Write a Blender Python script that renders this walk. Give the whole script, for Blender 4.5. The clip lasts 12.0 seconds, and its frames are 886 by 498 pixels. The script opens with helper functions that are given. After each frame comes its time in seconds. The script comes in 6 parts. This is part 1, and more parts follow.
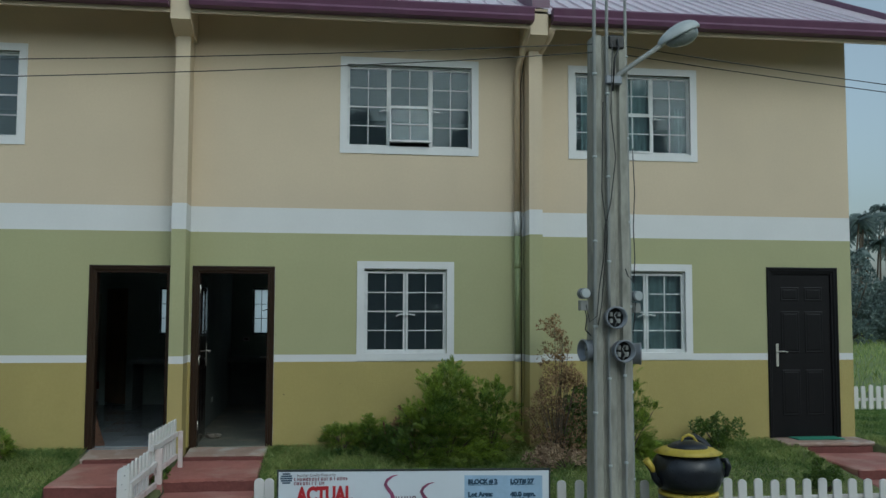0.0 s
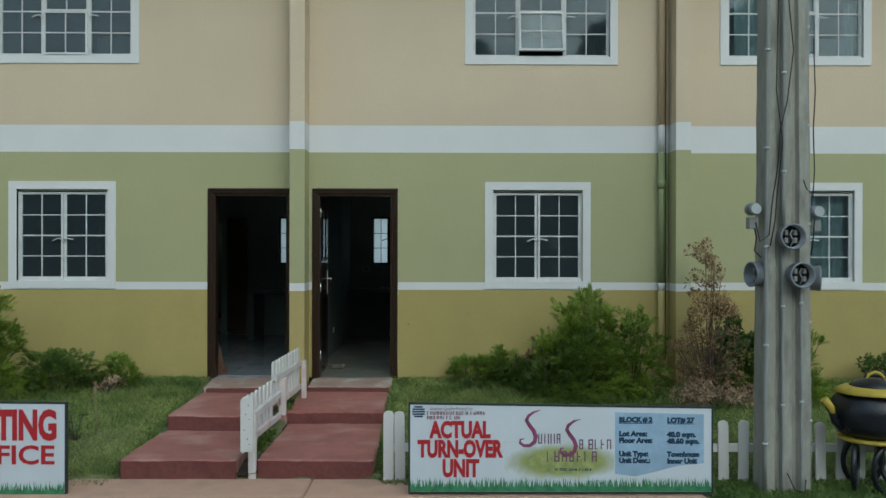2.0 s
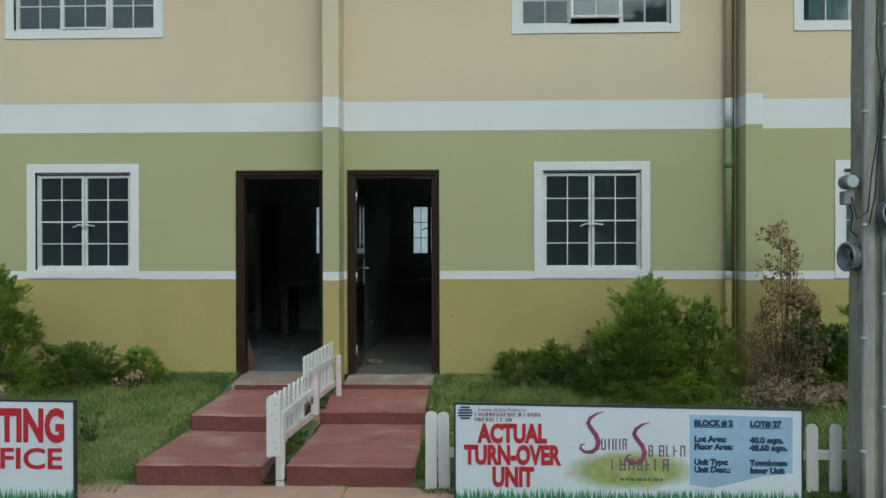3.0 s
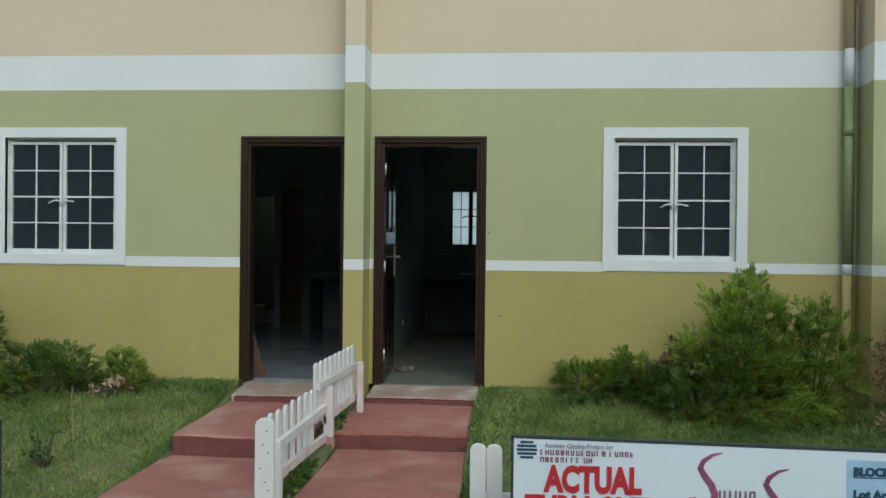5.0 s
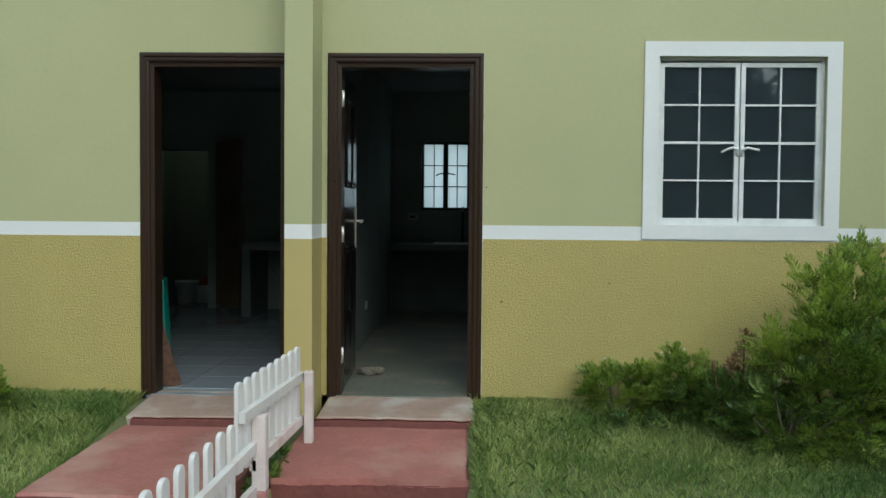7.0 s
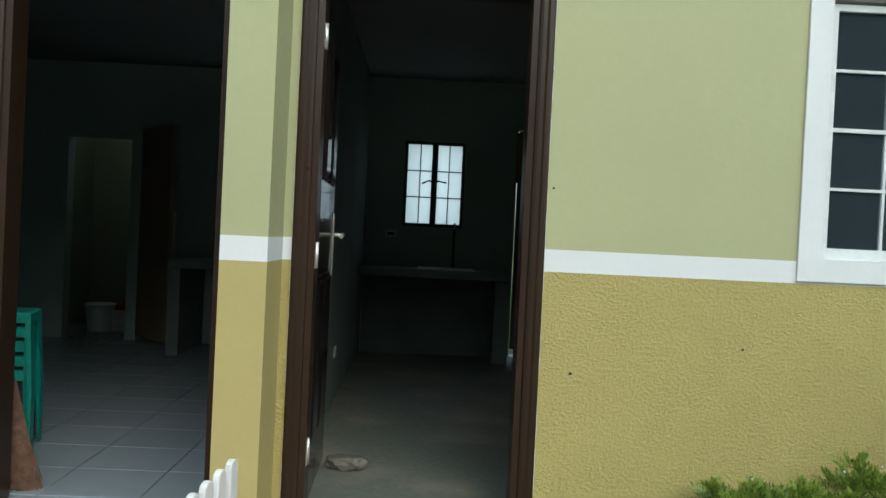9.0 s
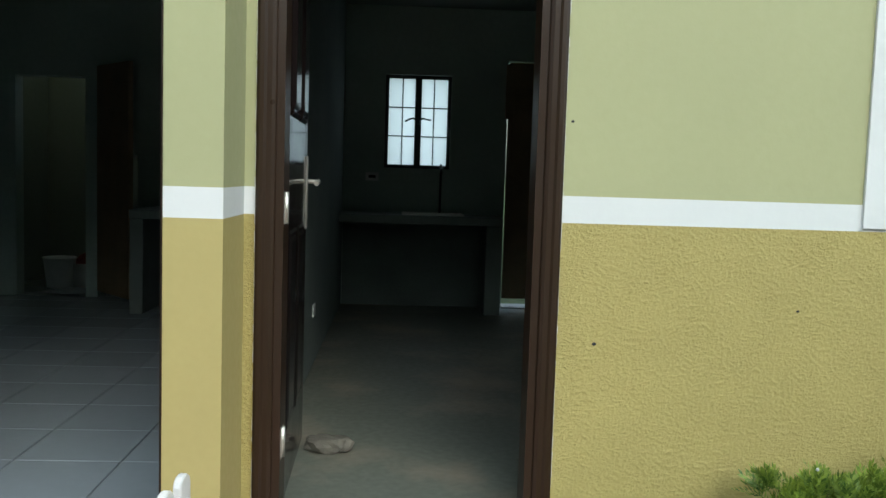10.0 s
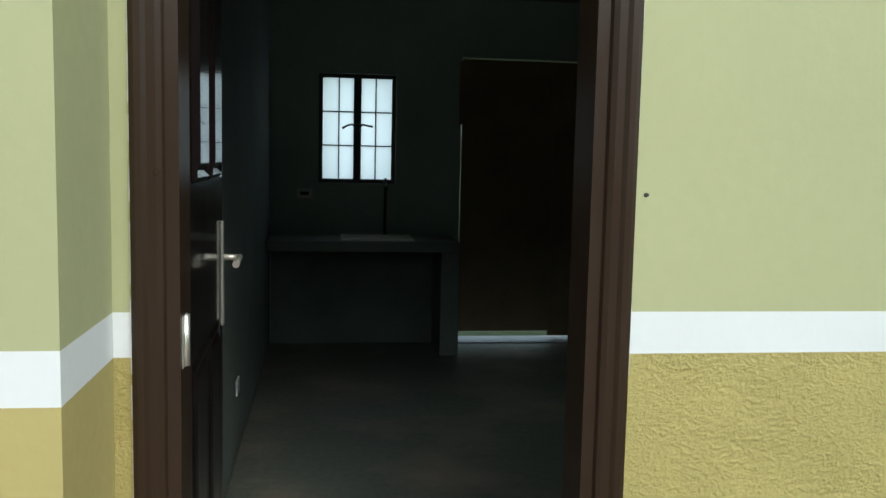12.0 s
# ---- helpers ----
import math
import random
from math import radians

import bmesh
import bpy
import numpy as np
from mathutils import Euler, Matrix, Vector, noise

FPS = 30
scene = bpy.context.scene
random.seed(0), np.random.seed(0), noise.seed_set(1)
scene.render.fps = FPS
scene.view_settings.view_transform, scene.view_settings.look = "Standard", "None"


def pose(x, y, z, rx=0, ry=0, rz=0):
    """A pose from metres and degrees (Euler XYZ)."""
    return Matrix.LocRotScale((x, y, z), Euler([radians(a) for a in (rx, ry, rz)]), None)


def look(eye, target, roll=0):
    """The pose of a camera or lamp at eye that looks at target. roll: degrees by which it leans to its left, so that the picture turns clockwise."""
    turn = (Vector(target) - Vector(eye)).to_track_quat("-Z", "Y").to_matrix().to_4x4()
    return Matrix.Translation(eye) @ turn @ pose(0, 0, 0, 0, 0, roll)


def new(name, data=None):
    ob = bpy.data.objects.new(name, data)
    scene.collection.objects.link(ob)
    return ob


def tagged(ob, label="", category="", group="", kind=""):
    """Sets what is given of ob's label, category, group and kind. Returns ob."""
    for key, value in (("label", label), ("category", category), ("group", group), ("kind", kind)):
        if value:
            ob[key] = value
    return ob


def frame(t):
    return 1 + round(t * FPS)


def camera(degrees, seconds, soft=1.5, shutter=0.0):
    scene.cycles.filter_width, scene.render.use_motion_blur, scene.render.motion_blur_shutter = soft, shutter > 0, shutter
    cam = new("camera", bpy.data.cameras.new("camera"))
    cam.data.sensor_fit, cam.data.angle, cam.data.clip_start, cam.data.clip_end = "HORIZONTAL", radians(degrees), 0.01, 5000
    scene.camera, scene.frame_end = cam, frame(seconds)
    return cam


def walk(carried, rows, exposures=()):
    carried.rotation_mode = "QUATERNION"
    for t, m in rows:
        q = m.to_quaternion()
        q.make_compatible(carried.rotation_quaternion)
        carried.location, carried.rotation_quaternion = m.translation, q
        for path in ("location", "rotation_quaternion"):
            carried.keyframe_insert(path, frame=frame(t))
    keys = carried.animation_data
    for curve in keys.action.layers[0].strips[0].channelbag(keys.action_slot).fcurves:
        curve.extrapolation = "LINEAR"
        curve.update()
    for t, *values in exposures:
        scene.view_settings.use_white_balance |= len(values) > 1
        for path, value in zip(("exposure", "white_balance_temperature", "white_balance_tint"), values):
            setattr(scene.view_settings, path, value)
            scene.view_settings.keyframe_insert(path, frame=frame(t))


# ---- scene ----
cam = camera(53.3, 12.0)
PATH = [
    (0, (1.568, -10.631, 1.586), (1.827, -8.652, 1.725), 0.2),
    (0.5, (1.506, -10.568, 1.564), (1.714, -8.583, 1.685), 0.3),
    (1, (1.503, -10.342, 1.505), (1.636, -8.348, 1.581), 0.1),
    (1.5, (1.457, -10.094, 1.47), (1.525, -8.095, 1.501), 0.1),
    (2, (1.401, -9.814, 1.434), (1.412, -7.814, 1.433), 0.1),
    (2.5, (1.373, -9.448, 1.375), (1.334, -7.448, 1.365), 0.1),
    (3, (1.337, -9.054, 1.325), (1.26, -7.056, 1.316), -0.1),
    (5, (1.183, -7.426, 1.18), (1.024, -5.432, 1.172), 0.6),
    (5.5, (1.122, -6.917, 1.18), (0.963, -4.923, 1.164), 0.5),
    (6, (1.035, -6.37, 1.161), (0.9, -4.375, 1.131), 0.4),
    (6.5, (0.961, -5.899, 1.131), (0.862, -3.902, 1.079), 0.4),
    (7, (0.881, -5.399, 1.128), (0.819, -3.402, 1.048), 0.5),
    (7.2, (0.828, -5.189, 1.135), (0.785, -3.192, 1.042), 0.5),
    (8.8, (0.538, -3.489, 1.048), (0.562, -1.489, 1.031), 2.65),
    (9, (0.481, -3.333, 1.092), (0.534, -1.333, 1.062), 2.75),
    (9.5, (0.448, -3.012, 1.096), (0.528, -1.016, 1.005), 2.35),
    (10, (0.442, -2.75, 1.109), (0.545, -0.759, 0.945), 1.80),
    (10.5, (0.406, -2.505, 1.132), (0.56, -0.521, 0.926), 1.65),
    (11, (0.356, -2.256, 1.281), (0.583, -0.292, 0.978), 1.60),
    (11.5, (0.365, -1.983, 1.304), (0.611, -0.019, 1.016), 1.35),
    (12, (0.35, -1.667, 1.352), (0.618, 0.304, 1.151), 1.25),
]
EXPOSURES = [(0.0, -0.37, 5560, -4), (3.0, 0.04, 5760, -4), (6.0, 0.28, 5830, -4), (9.0, 0.76, 5860, -3), (12.0, 1.05, 5900, -2)]
walk(cam, [(t, look(eye, target, roll)) for t, eye, target, roll in PATH], EXPOSURES)

# ---- world and sun ----
world = bpy.data.worlds.new("sky")
world.use_nodes = True
scene.world = world
wn = world.node_tree
sky = wn.nodes.new("ShaderNodeTexSky")
sky.sky_type, sky.sun_disc = "NISHITA", False
SUN_EL, SUN_AZ = radians(37), radians(160)
sky.sun_elevation, sky.sun_rotation = SUN_EL, SUN_AZ
sky.air_density, sky.dust_density, sky.ozone_density = 1.3, 3.2, 2.0
background = wn.nodes["Background"]
grey = wn.nodes.new("ShaderNodeHueSaturation")
grey.inputs["Saturation"].default_value = 0.5
wn.links.new(sky.outputs[0], grey.inputs["Color"])
wn.links.new(grey.outputs[0], background.inputs[0])
background.inputs[1].default_value = 0.15
sun_data = bpy.data.lights.new("sun", "SUN")
sun_data.energy, sun_data.angle, sun_data.color = 0.50, radians(105), (0.95, 0.99, 1.0)
sun = new("sun", sun_data)
sun_way = Vector((math.sin(SUN_AZ) * math.cos(SUN_EL), math.cos(SUN_AZ) * math.cos(SUN_EL), math.sin(SUN_EL)))
sun.matrix_world = look(sun_way * 50, (0, 0, 0))


# daylight on the frosted rear windows
for i, x in enumerate((0.60, -0.95)):
    lamp = bpy.data.lights.new("rear_window_daylight", "AREA")
    lamp.shape, lamp.size, lamp.size_y, lamp.energy, lamp.color = "RECTANGLE", 0.56, 0.76, 0.5, (0.86, 0.95, 1.0)
    new("rear_window_daylight", lamp).matrix_world = look((x, 5.02, 1.562), (x, 0.0, 1.562))


# ---- materials ----
def material(name, colour, rough=0.6, metal=0.0, vary=0.12, scale=6.0, fine=60.0, bump=0.15, depth=0.004, spots=None, spot_scale=3.0, spot_amount=0.5, stretch=(1, 1, 1), coat=0.0, random_tone=0.0):
    """A painted, worn or grainy surface: two scales of tone, fine relief, and stains of another colour."""
    m = bpy.data.materials.new(name)
    m.use_nodes = True
    n, ln = m.node_tree.nodes, m.node_tree.links
    b = n["Principled BSDF"]
    b.inputs["Roughness"].default_value, b.inputs["Metallic"].default_value = rough, metal
    b.inputs["Coat Weight"].default_value = coat
    co, mp = n.new("ShaderNodeTexCoord"), n.new("ShaderNodeMapping")
    mp.inputs["Scale"].default_value = stretch
    ln.new(co.outputs["Object"], mp.inputs[0])

    def noise_at(s, detail=4):
        t = n.new("ShaderNodeTexNoise")
        t.inputs["Scale"].default_value, t.inputs["Detail"].default_value = s, detail
        ln.new(mp.outputs[0], t.inputs["Vector"])
        return t.outputs["Fac"]

    def mix(fac, a, c, mode="MIX"):
        x = n.new("ShaderNodeMix")
        x.data_type, x.blend_type = "RGBA", mode
        for sock, value in ((x.inputs[0], fac), (x.inputs[6], a), (x.inputs[7], c)):
            if isinstance(value, bpy.types.NodeSocket):
                ln.new(value, sock)
            elif sock is x.inputs[0]:
                sock.default_value = value
            else:
                sock.default_value = (*value[:3], 1)
        return x.outputs[2]

    def span(fac, lo, hi, a=0.0, c=1.0):
        r = n.new("ShaderNodeMapRange")
        r.inputs[1].default_value, r.inputs[2].default_value = lo, hi
        r.inputs[3].default_value, r.inputs[4].default_value = a, c
        ln.new(fac, r.inputs[0])
        return r.outputs[0]

    big, small = noise_at(scale, 5), noise_at(fine, 3)
    dark, light = [c * (1 - vary) for c in colour], [min(1, c * (1 + vary)) for c in colour]
    out = mix(span(big, 0.3, 0.7), dark, light)
    out = mix(span(small, 0.3, 0.7, 0, 0.35), out, [c * (1 - vary * 1.5) for c in colour])
    if spots:
        out = mix(span(noise_at(spot_scale, 8), 0.5, 0.68, 0, spot_amount), out, spots)
    if random_tone:
        info, hs = n.new("ShaderNodeObjectInfo"), n.new("ShaderNodeHueSaturation")
        ln.new(span(info.outputs["Random"], 0, 1, 1 - random_tone, 1 + random_tone), hs.inputs["Value"])
        ln.new(out, hs.inputs["Color"])
        out = hs.outputs[0]
    ln.new(out, b.inputs["Base Color"])
    ln.new(span(small, 0.2, 0.8, max(0.02, rough - 0.08), min(1, rough + 0.08)), b.inputs["Roughness"])
    if bump:
        bp = n.new("ShaderNodeBump")
        bp.inputs["Strength"].default_value, bp.inputs["Distance"].default_value = bump, depth
        ln.new(small, bp.inputs["Height"])
        ln.new(bp.outputs[0], b.inputs["Normal"])
    return m


def stippled(name, colour, dirt):
    """Rough trowelled plaster, painted: ragged ridges over flat ground."""
    m = material(name, colour, 0.62, vary=0.05, scale=1.6, fine=26, bump=0, spots=dirt, spot_scale=1.3, spot_amount=0.12)
    n, ln = m.node_tree.nodes, m.node_tree.links
    co, warp, ridge, mapr, fine = (n.new("ShaderNodeTexCoord"), n.new("ShaderNodeTexNoise"), n.new("ShaderNodeTexNoise"), n.new("ShaderNodeMapRange"), n.new("ShaderNodeTexNoise"))
    mp = n.new("ShaderNodeMapping")
    mp.inputs["Scale"].default_value = (0.9, 1, 1.05)
    ln.new(co.outputs["Object"], mp.inputs[0])
    ridge.inputs["Scale"].default_value, ridge.inputs["Detail"].default_value, ridge.inputs["Distortion"].default_value = 80, 9, 0.0
    ridge.inputs["Roughness"].default_value = 0.61
    fine.inputs["Scale"].default_value, fine.inputs["Detail"].default_value = 160, 2
    ln.new(mp.outputs[0], ridge.inputs["Vector"])
    ln.new(mp.outputs[0], fine.inputs["Vector"])
    thin, spanp, prod = n.new("ShaderNodeTexNoise"), n.new("ShaderNodeMapRange"), n.new("ShaderNodeMath")
    thin.inputs["Scale"].default_value, thin.inputs["Detail"].default_value = 9, 3
    spanp.inputs[1].default_value, spanp.inputs[2].default_value, spanp.inputs[3].default_value = 0.36, 0.58, 0.55
    ln.new(mp.outputs[0], thin.inputs["Vector"])
    ln.new(thin.outputs["Fac"], spanp.inputs[0])
    prod.operation = "MULTIPLY"
    mapr.inputs[1].default_value, mapr.inputs[2].default_value = 0.38, 0.70
    mapr.interpolation_type = "SMOOTHSTEP"
    ln.new(ridge.outputs["Fac"], mapr.inputs[0])
    add = n.new("ShaderNodeMath")
    add.operation = "MULTIPLY_ADD"
    add.inputs[1].default_value = 0.25
    ln.new(fine.outputs["Fac"], add.inputs[0])
    ln.new(mapr.outputs[0], prod.inputs[0])
    ln.new(spanp.outputs[0], prod.inputs[1])
    ln.new(prod.outputs[0], add.inputs[2])
    bp = n.new("ShaderNodeBump")
    bp.inputs["Strength"].default_value, bp.inputs["Distance"].default_value = 0.8, 0.0042
    ln.new(add.outputs[0], bp.inputs["Height"])
    ln.new(bp.outputs[0], n["Principled BSDF"].inputs["Normal"])
    return m


def leafy(name, colour, other, rough=0.5, trans=0.25):
    """Leaves or blades: tone by island, light through them."""
    m = bpy.data.materials.new(name)
    m.use_nodes = True
    n, ln = m.node_tree.nodes, m.node_tree.links
    b = n["Principled BSDF"]
    b.inputs["Roughness"].default_value = rough
    geo, ramp = n.new("ShaderNodeNewGeometry"), n.new("ShaderNodeMix")
    ramp.data_type = "RGBA"
    ramp.inputs[6].default_value, ramp.inputs[7].default_value = (*colour, 1), (*other, 1)
    co, big, add = n.new("ShaderNodeTexCoord"), n.new("ShaderNodeTexNoise"), n.new("ShaderNodeMath")
    big.inputs["Scale"].default_value = 2.2
    ln.new(co.outputs["Object"], big.inputs["Vector"])
    add.operation = "MULTIPLY_ADD"
    add.inputs[1].default_value, add.use_clamp = 0.6, True
    sub = n.new("ShaderNodeMapRange")
    sub.inputs[1].default_value, sub.inputs[2].default_value, sub.inputs[3].default_value, sub.inputs[4].default_value = 0.35, 0.65, -0.1, 0.5
    ln.new(big.outputs["Fac"], sub.inputs[0])
    ln.new(geo.outputs["Random Per Island"], add.inputs[0])
    ln.new(sub.outputs[0], add.inputs[2])
    ln.new(add.outputs[0], ramp.inputs[0])
    ln.new(ramp.outputs[2], b.inputs["Base Color"])
    tr, mx = n.new("ShaderNodeBsdfTranslucent"), n.new("ShaderNodeMixShader")
    ln.new(ramp.outputs[2], tr.inputs["Color"])
    mx.inputs[0].default_value = trans
    ln.new(b.outputs[0], mx.inputs[1])
    ln.new(tr.outputs[0], mx.inputs[2])
    ln.new(mx.outputs[0], n["Material Output"].inputs["Surface"])
    return m


def glazing(name, tint, ior=1.5):
    """Window glass: clear, with the gloss of its Fresnel."""
    m = bpy.data.materials.new(name)
    m.use_nodes = True
    n, ln = m.node_tree.nodes, m.node_tree.links
    n.remove(n["Principled BSDF"])
    clear, gloss, mx, fr = n.new("ShaderNodeBsdfTransparent"), n.new("ShaderNodeBsdfGlossy"), n.new("ShaderNodeMixShader"), n.new("ShaderNodeFresnel")
    clear.inputs[0].default_value = (*tint, 1)
    gloss.inputs["Color"].default_value, gloss.inputs["Roughness"].default_value = (0.93, 0.97, 1.0, 1), 0.03
    fr.inputs["IOR"].default_value = ior
    ln.new(fr.outputs[0], mx.inputs[0])
    ln.new(clear.outputs[0], mx.inputs[1])
    ln.new(gloss.outputs[0], mx.inputs[2])
    # grey blue veil mixed in to lift dark panes, like haze and faint reflection
    veil, veil_mix = n.new("ShaderNodeBsdfDiffuse"), n.new("ShaderNodeMixShader")
    veil.inputs[0].default_value, veil_mix.inputs[0].default_value = (0.42, 0.52, 0.60, 1), 0.045
    ln.new(mx.outputs[0], veil_mix.inputs[1])
    ln.new(veil.outputs[0], veil_mix.inputs[2])
    ln.new(veil_mix.outputs[0], n["Material Output"].inputs["Surface"])
    return m


def frosted(name, tint):
    """Pale frosted glass that passes daylight softly."""
    m = bpy.data.materials.new(name)
    m.use_nodes = True
    n, ln = m.node_tree.nodes, m.node_tree.links
    n.remove(n["Principled BSDF"])
    soft, gloss, mx = n.new("ShaderNodeBsdfTranslucent"), n.new("ShaderNodeBsdfGlossy"), n.new("ShaderNodeMixShader")
    soft.inputs[0].default_value = (*tint, 1)
    gloss.inputs["Roughness"].default_value, mx.inputs[0].default_value = 0.2, 0.06
    ln.new(soft.outputs[0], mx.inputs[1])
    ln.new(gloss.outputs[0], mx.inputs[2])
    ln.new(mx.outputs[0], n["Material Output"].inputs["Surface"])
    return m


CREAM = material("cream wall paint", (0.62, 0.51, 0.355), 0.7, vary=0.05, scale=0.8, fine=35, bump=0.25, depth=0.003, spots=(0.54, 0.45, 0.33), spot_scale=0.9, spot_amount=0.25)
WHITE_BAND = material("white wall paint", (0.70, 0.70, 0.69), 0.65, vary=0.04, scale=1.5, fine=35, bump=0.25, depth=0.003)
GREEN = material("sage green wall paint", (0.40, 0.395, 0.21), 0.68, vary=0.05, scale=1.1, fine=30, bump=0.3, depth=0.003, spots=(0.41, 0.39, 0.20), spot_scale=0.7, spot_amount=0.5)
OCHRE = stippled("ochre stippled plaster", (0.44, 0.36, 0.122), (0.33, 0.275, 0.10))
OCHRE_SMOOTH = material("ochre wall paint", (0.435, 0.355, 0.135), 0.62, vary=0.05, scale=1.5, fine=40, bump=0.25, depth=0.003)
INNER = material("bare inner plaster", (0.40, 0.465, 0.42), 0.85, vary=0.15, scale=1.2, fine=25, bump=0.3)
# party walls: INNER at half its tone, with the indoor shade in the colour
PARTY = material("inner plaster toned down for shade", (0.20, 0.235, 0.215), 0.85, vary=0.15, scale=1.2, fine=25, bump=0.3)
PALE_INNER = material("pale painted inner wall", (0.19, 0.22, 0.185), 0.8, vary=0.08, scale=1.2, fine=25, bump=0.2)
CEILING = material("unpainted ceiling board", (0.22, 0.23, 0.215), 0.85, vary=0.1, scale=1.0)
PURPLE = material("purple painted metal", (0.13, 0.055, 0.10), 0.4, vary=0.12, scale=3, bump=0.05, spots=(0.2, 0.12, 0.16), spot_scale=5, spot_amount=0.2)
# purple sheet; the whitish sky sheen is put into the base colour
ROOF = material("purple roofing sheet with sky sheen in its colour", (0.78, 0.67, 0.72), 0.42, metal=0.15, vary=0.15, scale=1.4, fine=14, bump=0.06, spots=(0.76, 0.71, 0.74), spot_scale=2.5, spot_amount=0.6, coat=0.4)
BROWN = material("dark brown door paint", (0.030, 0.0165, 0.0095), 0.33, vary=0.06, scale=3, fine=5, bump=0)
LEAF_PAINT = material("glossy dark brown leaf paint", (0.012, 0.008, 0.0075), 0.2, vary=0.06, scale=3, fine=5, bump=0, coat=0.3)
DOOR_BLACK = material("near black door paint", (0.006, 0.0055, 0.0065), 0.5, vary=0.2, scale=4, fine=40, bump=0.05, stretch=(1, 1, 0.2))
for m, level in ((BROWN, 0.32), (DOOR_BLACK, 0.22)):
    m.node_tree.nodes["Principled BSDF"].inputs["Specular IOR Level"].default_value = level
BACKDOOR = material("dull brown back door", (0.21, 0.148, 0.08), 0.6, vary=0.2, scale=4, fine=40, bump=0.05)
STEEL = material("brushed steel", (0.72, 0.69, 0.62), 0.42, metal=0.85, vary=0.06, scale=12, fine=90, bump=0.05)
FRAME = material("white painted steel frame", (0.66, 0.67, 0.66), 0.45, vary=0.08, scale=8, fine=60, bump=0.08, spots=(0.35, 0.36, 0.35), spot_scale=14, spot_amount=0.25)
GLASS = glazing("window glass", (0.75, 0.84, 0.85), 1.42)
CLEAR = frosted("frosted window glass", (0.96, 0.97, 0.99))
CURTAIN = material("pale curtain cloth", (0.45, 0.46, 0.44), 0.9, vary=0.1, scale=9, fine=80, bump=0.1)
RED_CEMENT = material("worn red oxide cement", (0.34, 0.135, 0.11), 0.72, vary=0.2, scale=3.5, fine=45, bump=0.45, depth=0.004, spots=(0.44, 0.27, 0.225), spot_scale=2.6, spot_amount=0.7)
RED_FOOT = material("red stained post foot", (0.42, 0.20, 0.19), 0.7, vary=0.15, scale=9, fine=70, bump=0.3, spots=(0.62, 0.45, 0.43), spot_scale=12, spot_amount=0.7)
# stained step fronts, with the weaker light on them put into the red
RED_EDGE = material("scuffed red cement edge, darkened as shade", (0.17, 0.055, 0.046), 0.8, vary=0.25, scale=6, fine=30, bump=0.6, depth=0.008, spots=(0.10, 0.035, 0.03), spot_scale=6, spot_amount=0.7)
THRESHOLD = material("bare cement threshold", (0.34, 0.235, 0.185), 0.75, vary=0.15, scale=5, fine=50, bump=0.4, spots=(0.5, 0.46, 0.41), spot_scale=3.2, spot_amount=0.75)
CONCRETE = material("weathered pole concrete", (0.36, 0.35, 0.30), 0.88, vary=0.22, scale=4.0, fine=45, bump=0.6, depth=0.006, spots=(0.20, 0.195, 0.165), spot_scale=9, spot_amount=0.8, stretch=(1, 1, 0.35))
STRIP = material("tan cement gutter strip", (0.52, 0.33, 0.235), 0.8, vary=0.12, scale=3, fine=50, bump=0.4, spots=(0.28, 0.2, 0.15), spot_scale=3, spot_amount=0.5)
ROAD = material("grey cement road", (0.25, 0.24, 0.22), 0.85, vary=0.12, scale=1.2, fine=35, bump=0.4, spots=(0.16, 0.15, 0.13), spot_scale=1.4)
FLOOR_GREY = material("dusty cement floor", (0.155, 0.16, 0.13), 0.5, vary=0.18, scale=1.5, fine=30, bump=0.12, spots=(0.33, 0.26, 0.19), spot_scale=1.6, spot_amount=0.85, stretch=(1, 1, 1))
TILE = material("grey blue glazed floor tile", (0.27, 0.295, 0.32), 0.16, vary=0.06, scale=3, fine=30, bump=0.03, random_tone=0.06)
GROUT = material("tile grout", (0.21, 0.23, 0.245), 0.8)
WHITE_WOOD = material("white painted pickets", (0.70, 0.68, 0.66), 0.6, vary=0.06, scale=7, fine=70, bump=0.25, depth=0.003, spots=(0.55, 0.42, 0.38), spot_scale=8, spot_amount=0.45, stretch=(1, 1, 0.4), random_tone=0.05)
PINK_WOOD = material("pink stained white wood", (0.67, 0.59, 0.57), 0.65, vary=0.1, scale=7, fine=70, bump=0.3, spots=(0.50, 0.30, 0.26), spot_scale=6, spot_amount=0.5)
SOIL = material("lawn soil and thatch", (0.15, 0.165, 0.065), 0.95, vary=0.35, scale=4, fine=50, bump=0.8, depth=0.02, spots=(0.11, 0.10, 0.05), spot_scale=2.5, spot_amount=0.5)
DARK_SOIL = material("dark damp soil", (0.045, 0.034, 0.024), 0.95, vary=0.4, scale=14, fine=70, bump=0.9, depth=0.012, spots=(0.08, 0.05, 0.035), spot_scale=12)
FIELD = material("rough green field", (0.16, 0.21, 0.075), 0.95, vary=0.3, scale=0.35, fine=6, bump=0.6, depth=0.05, spots=(0.22, 0.23, 0.10), spot_scale=0.3, spot_amount=0.5)
PIPE = material("grey conduit", (0.27, 0.275, 0.26), 0.6, vary=0.08, scale=6, fine=50, bump=0.05)
PIPE_GREEN = material("sage painted pipe", (0.27, 0.31, 0.15), 0.55, vary=0.06, scale=5)
PIPE_CREAM = material("cream painted pipe", (0.60, 0.47, 0.31), 0.55, vary=0.06, scale=5)
GREY_METAL = material("grey socket metal", (0.22, 0.235, 0.26), 0.42, metal=0.3, vary=0.1, scale=12)
DARK_IN = material("dark socket inside", (0.02, 0.02, 0.022), 0.6)
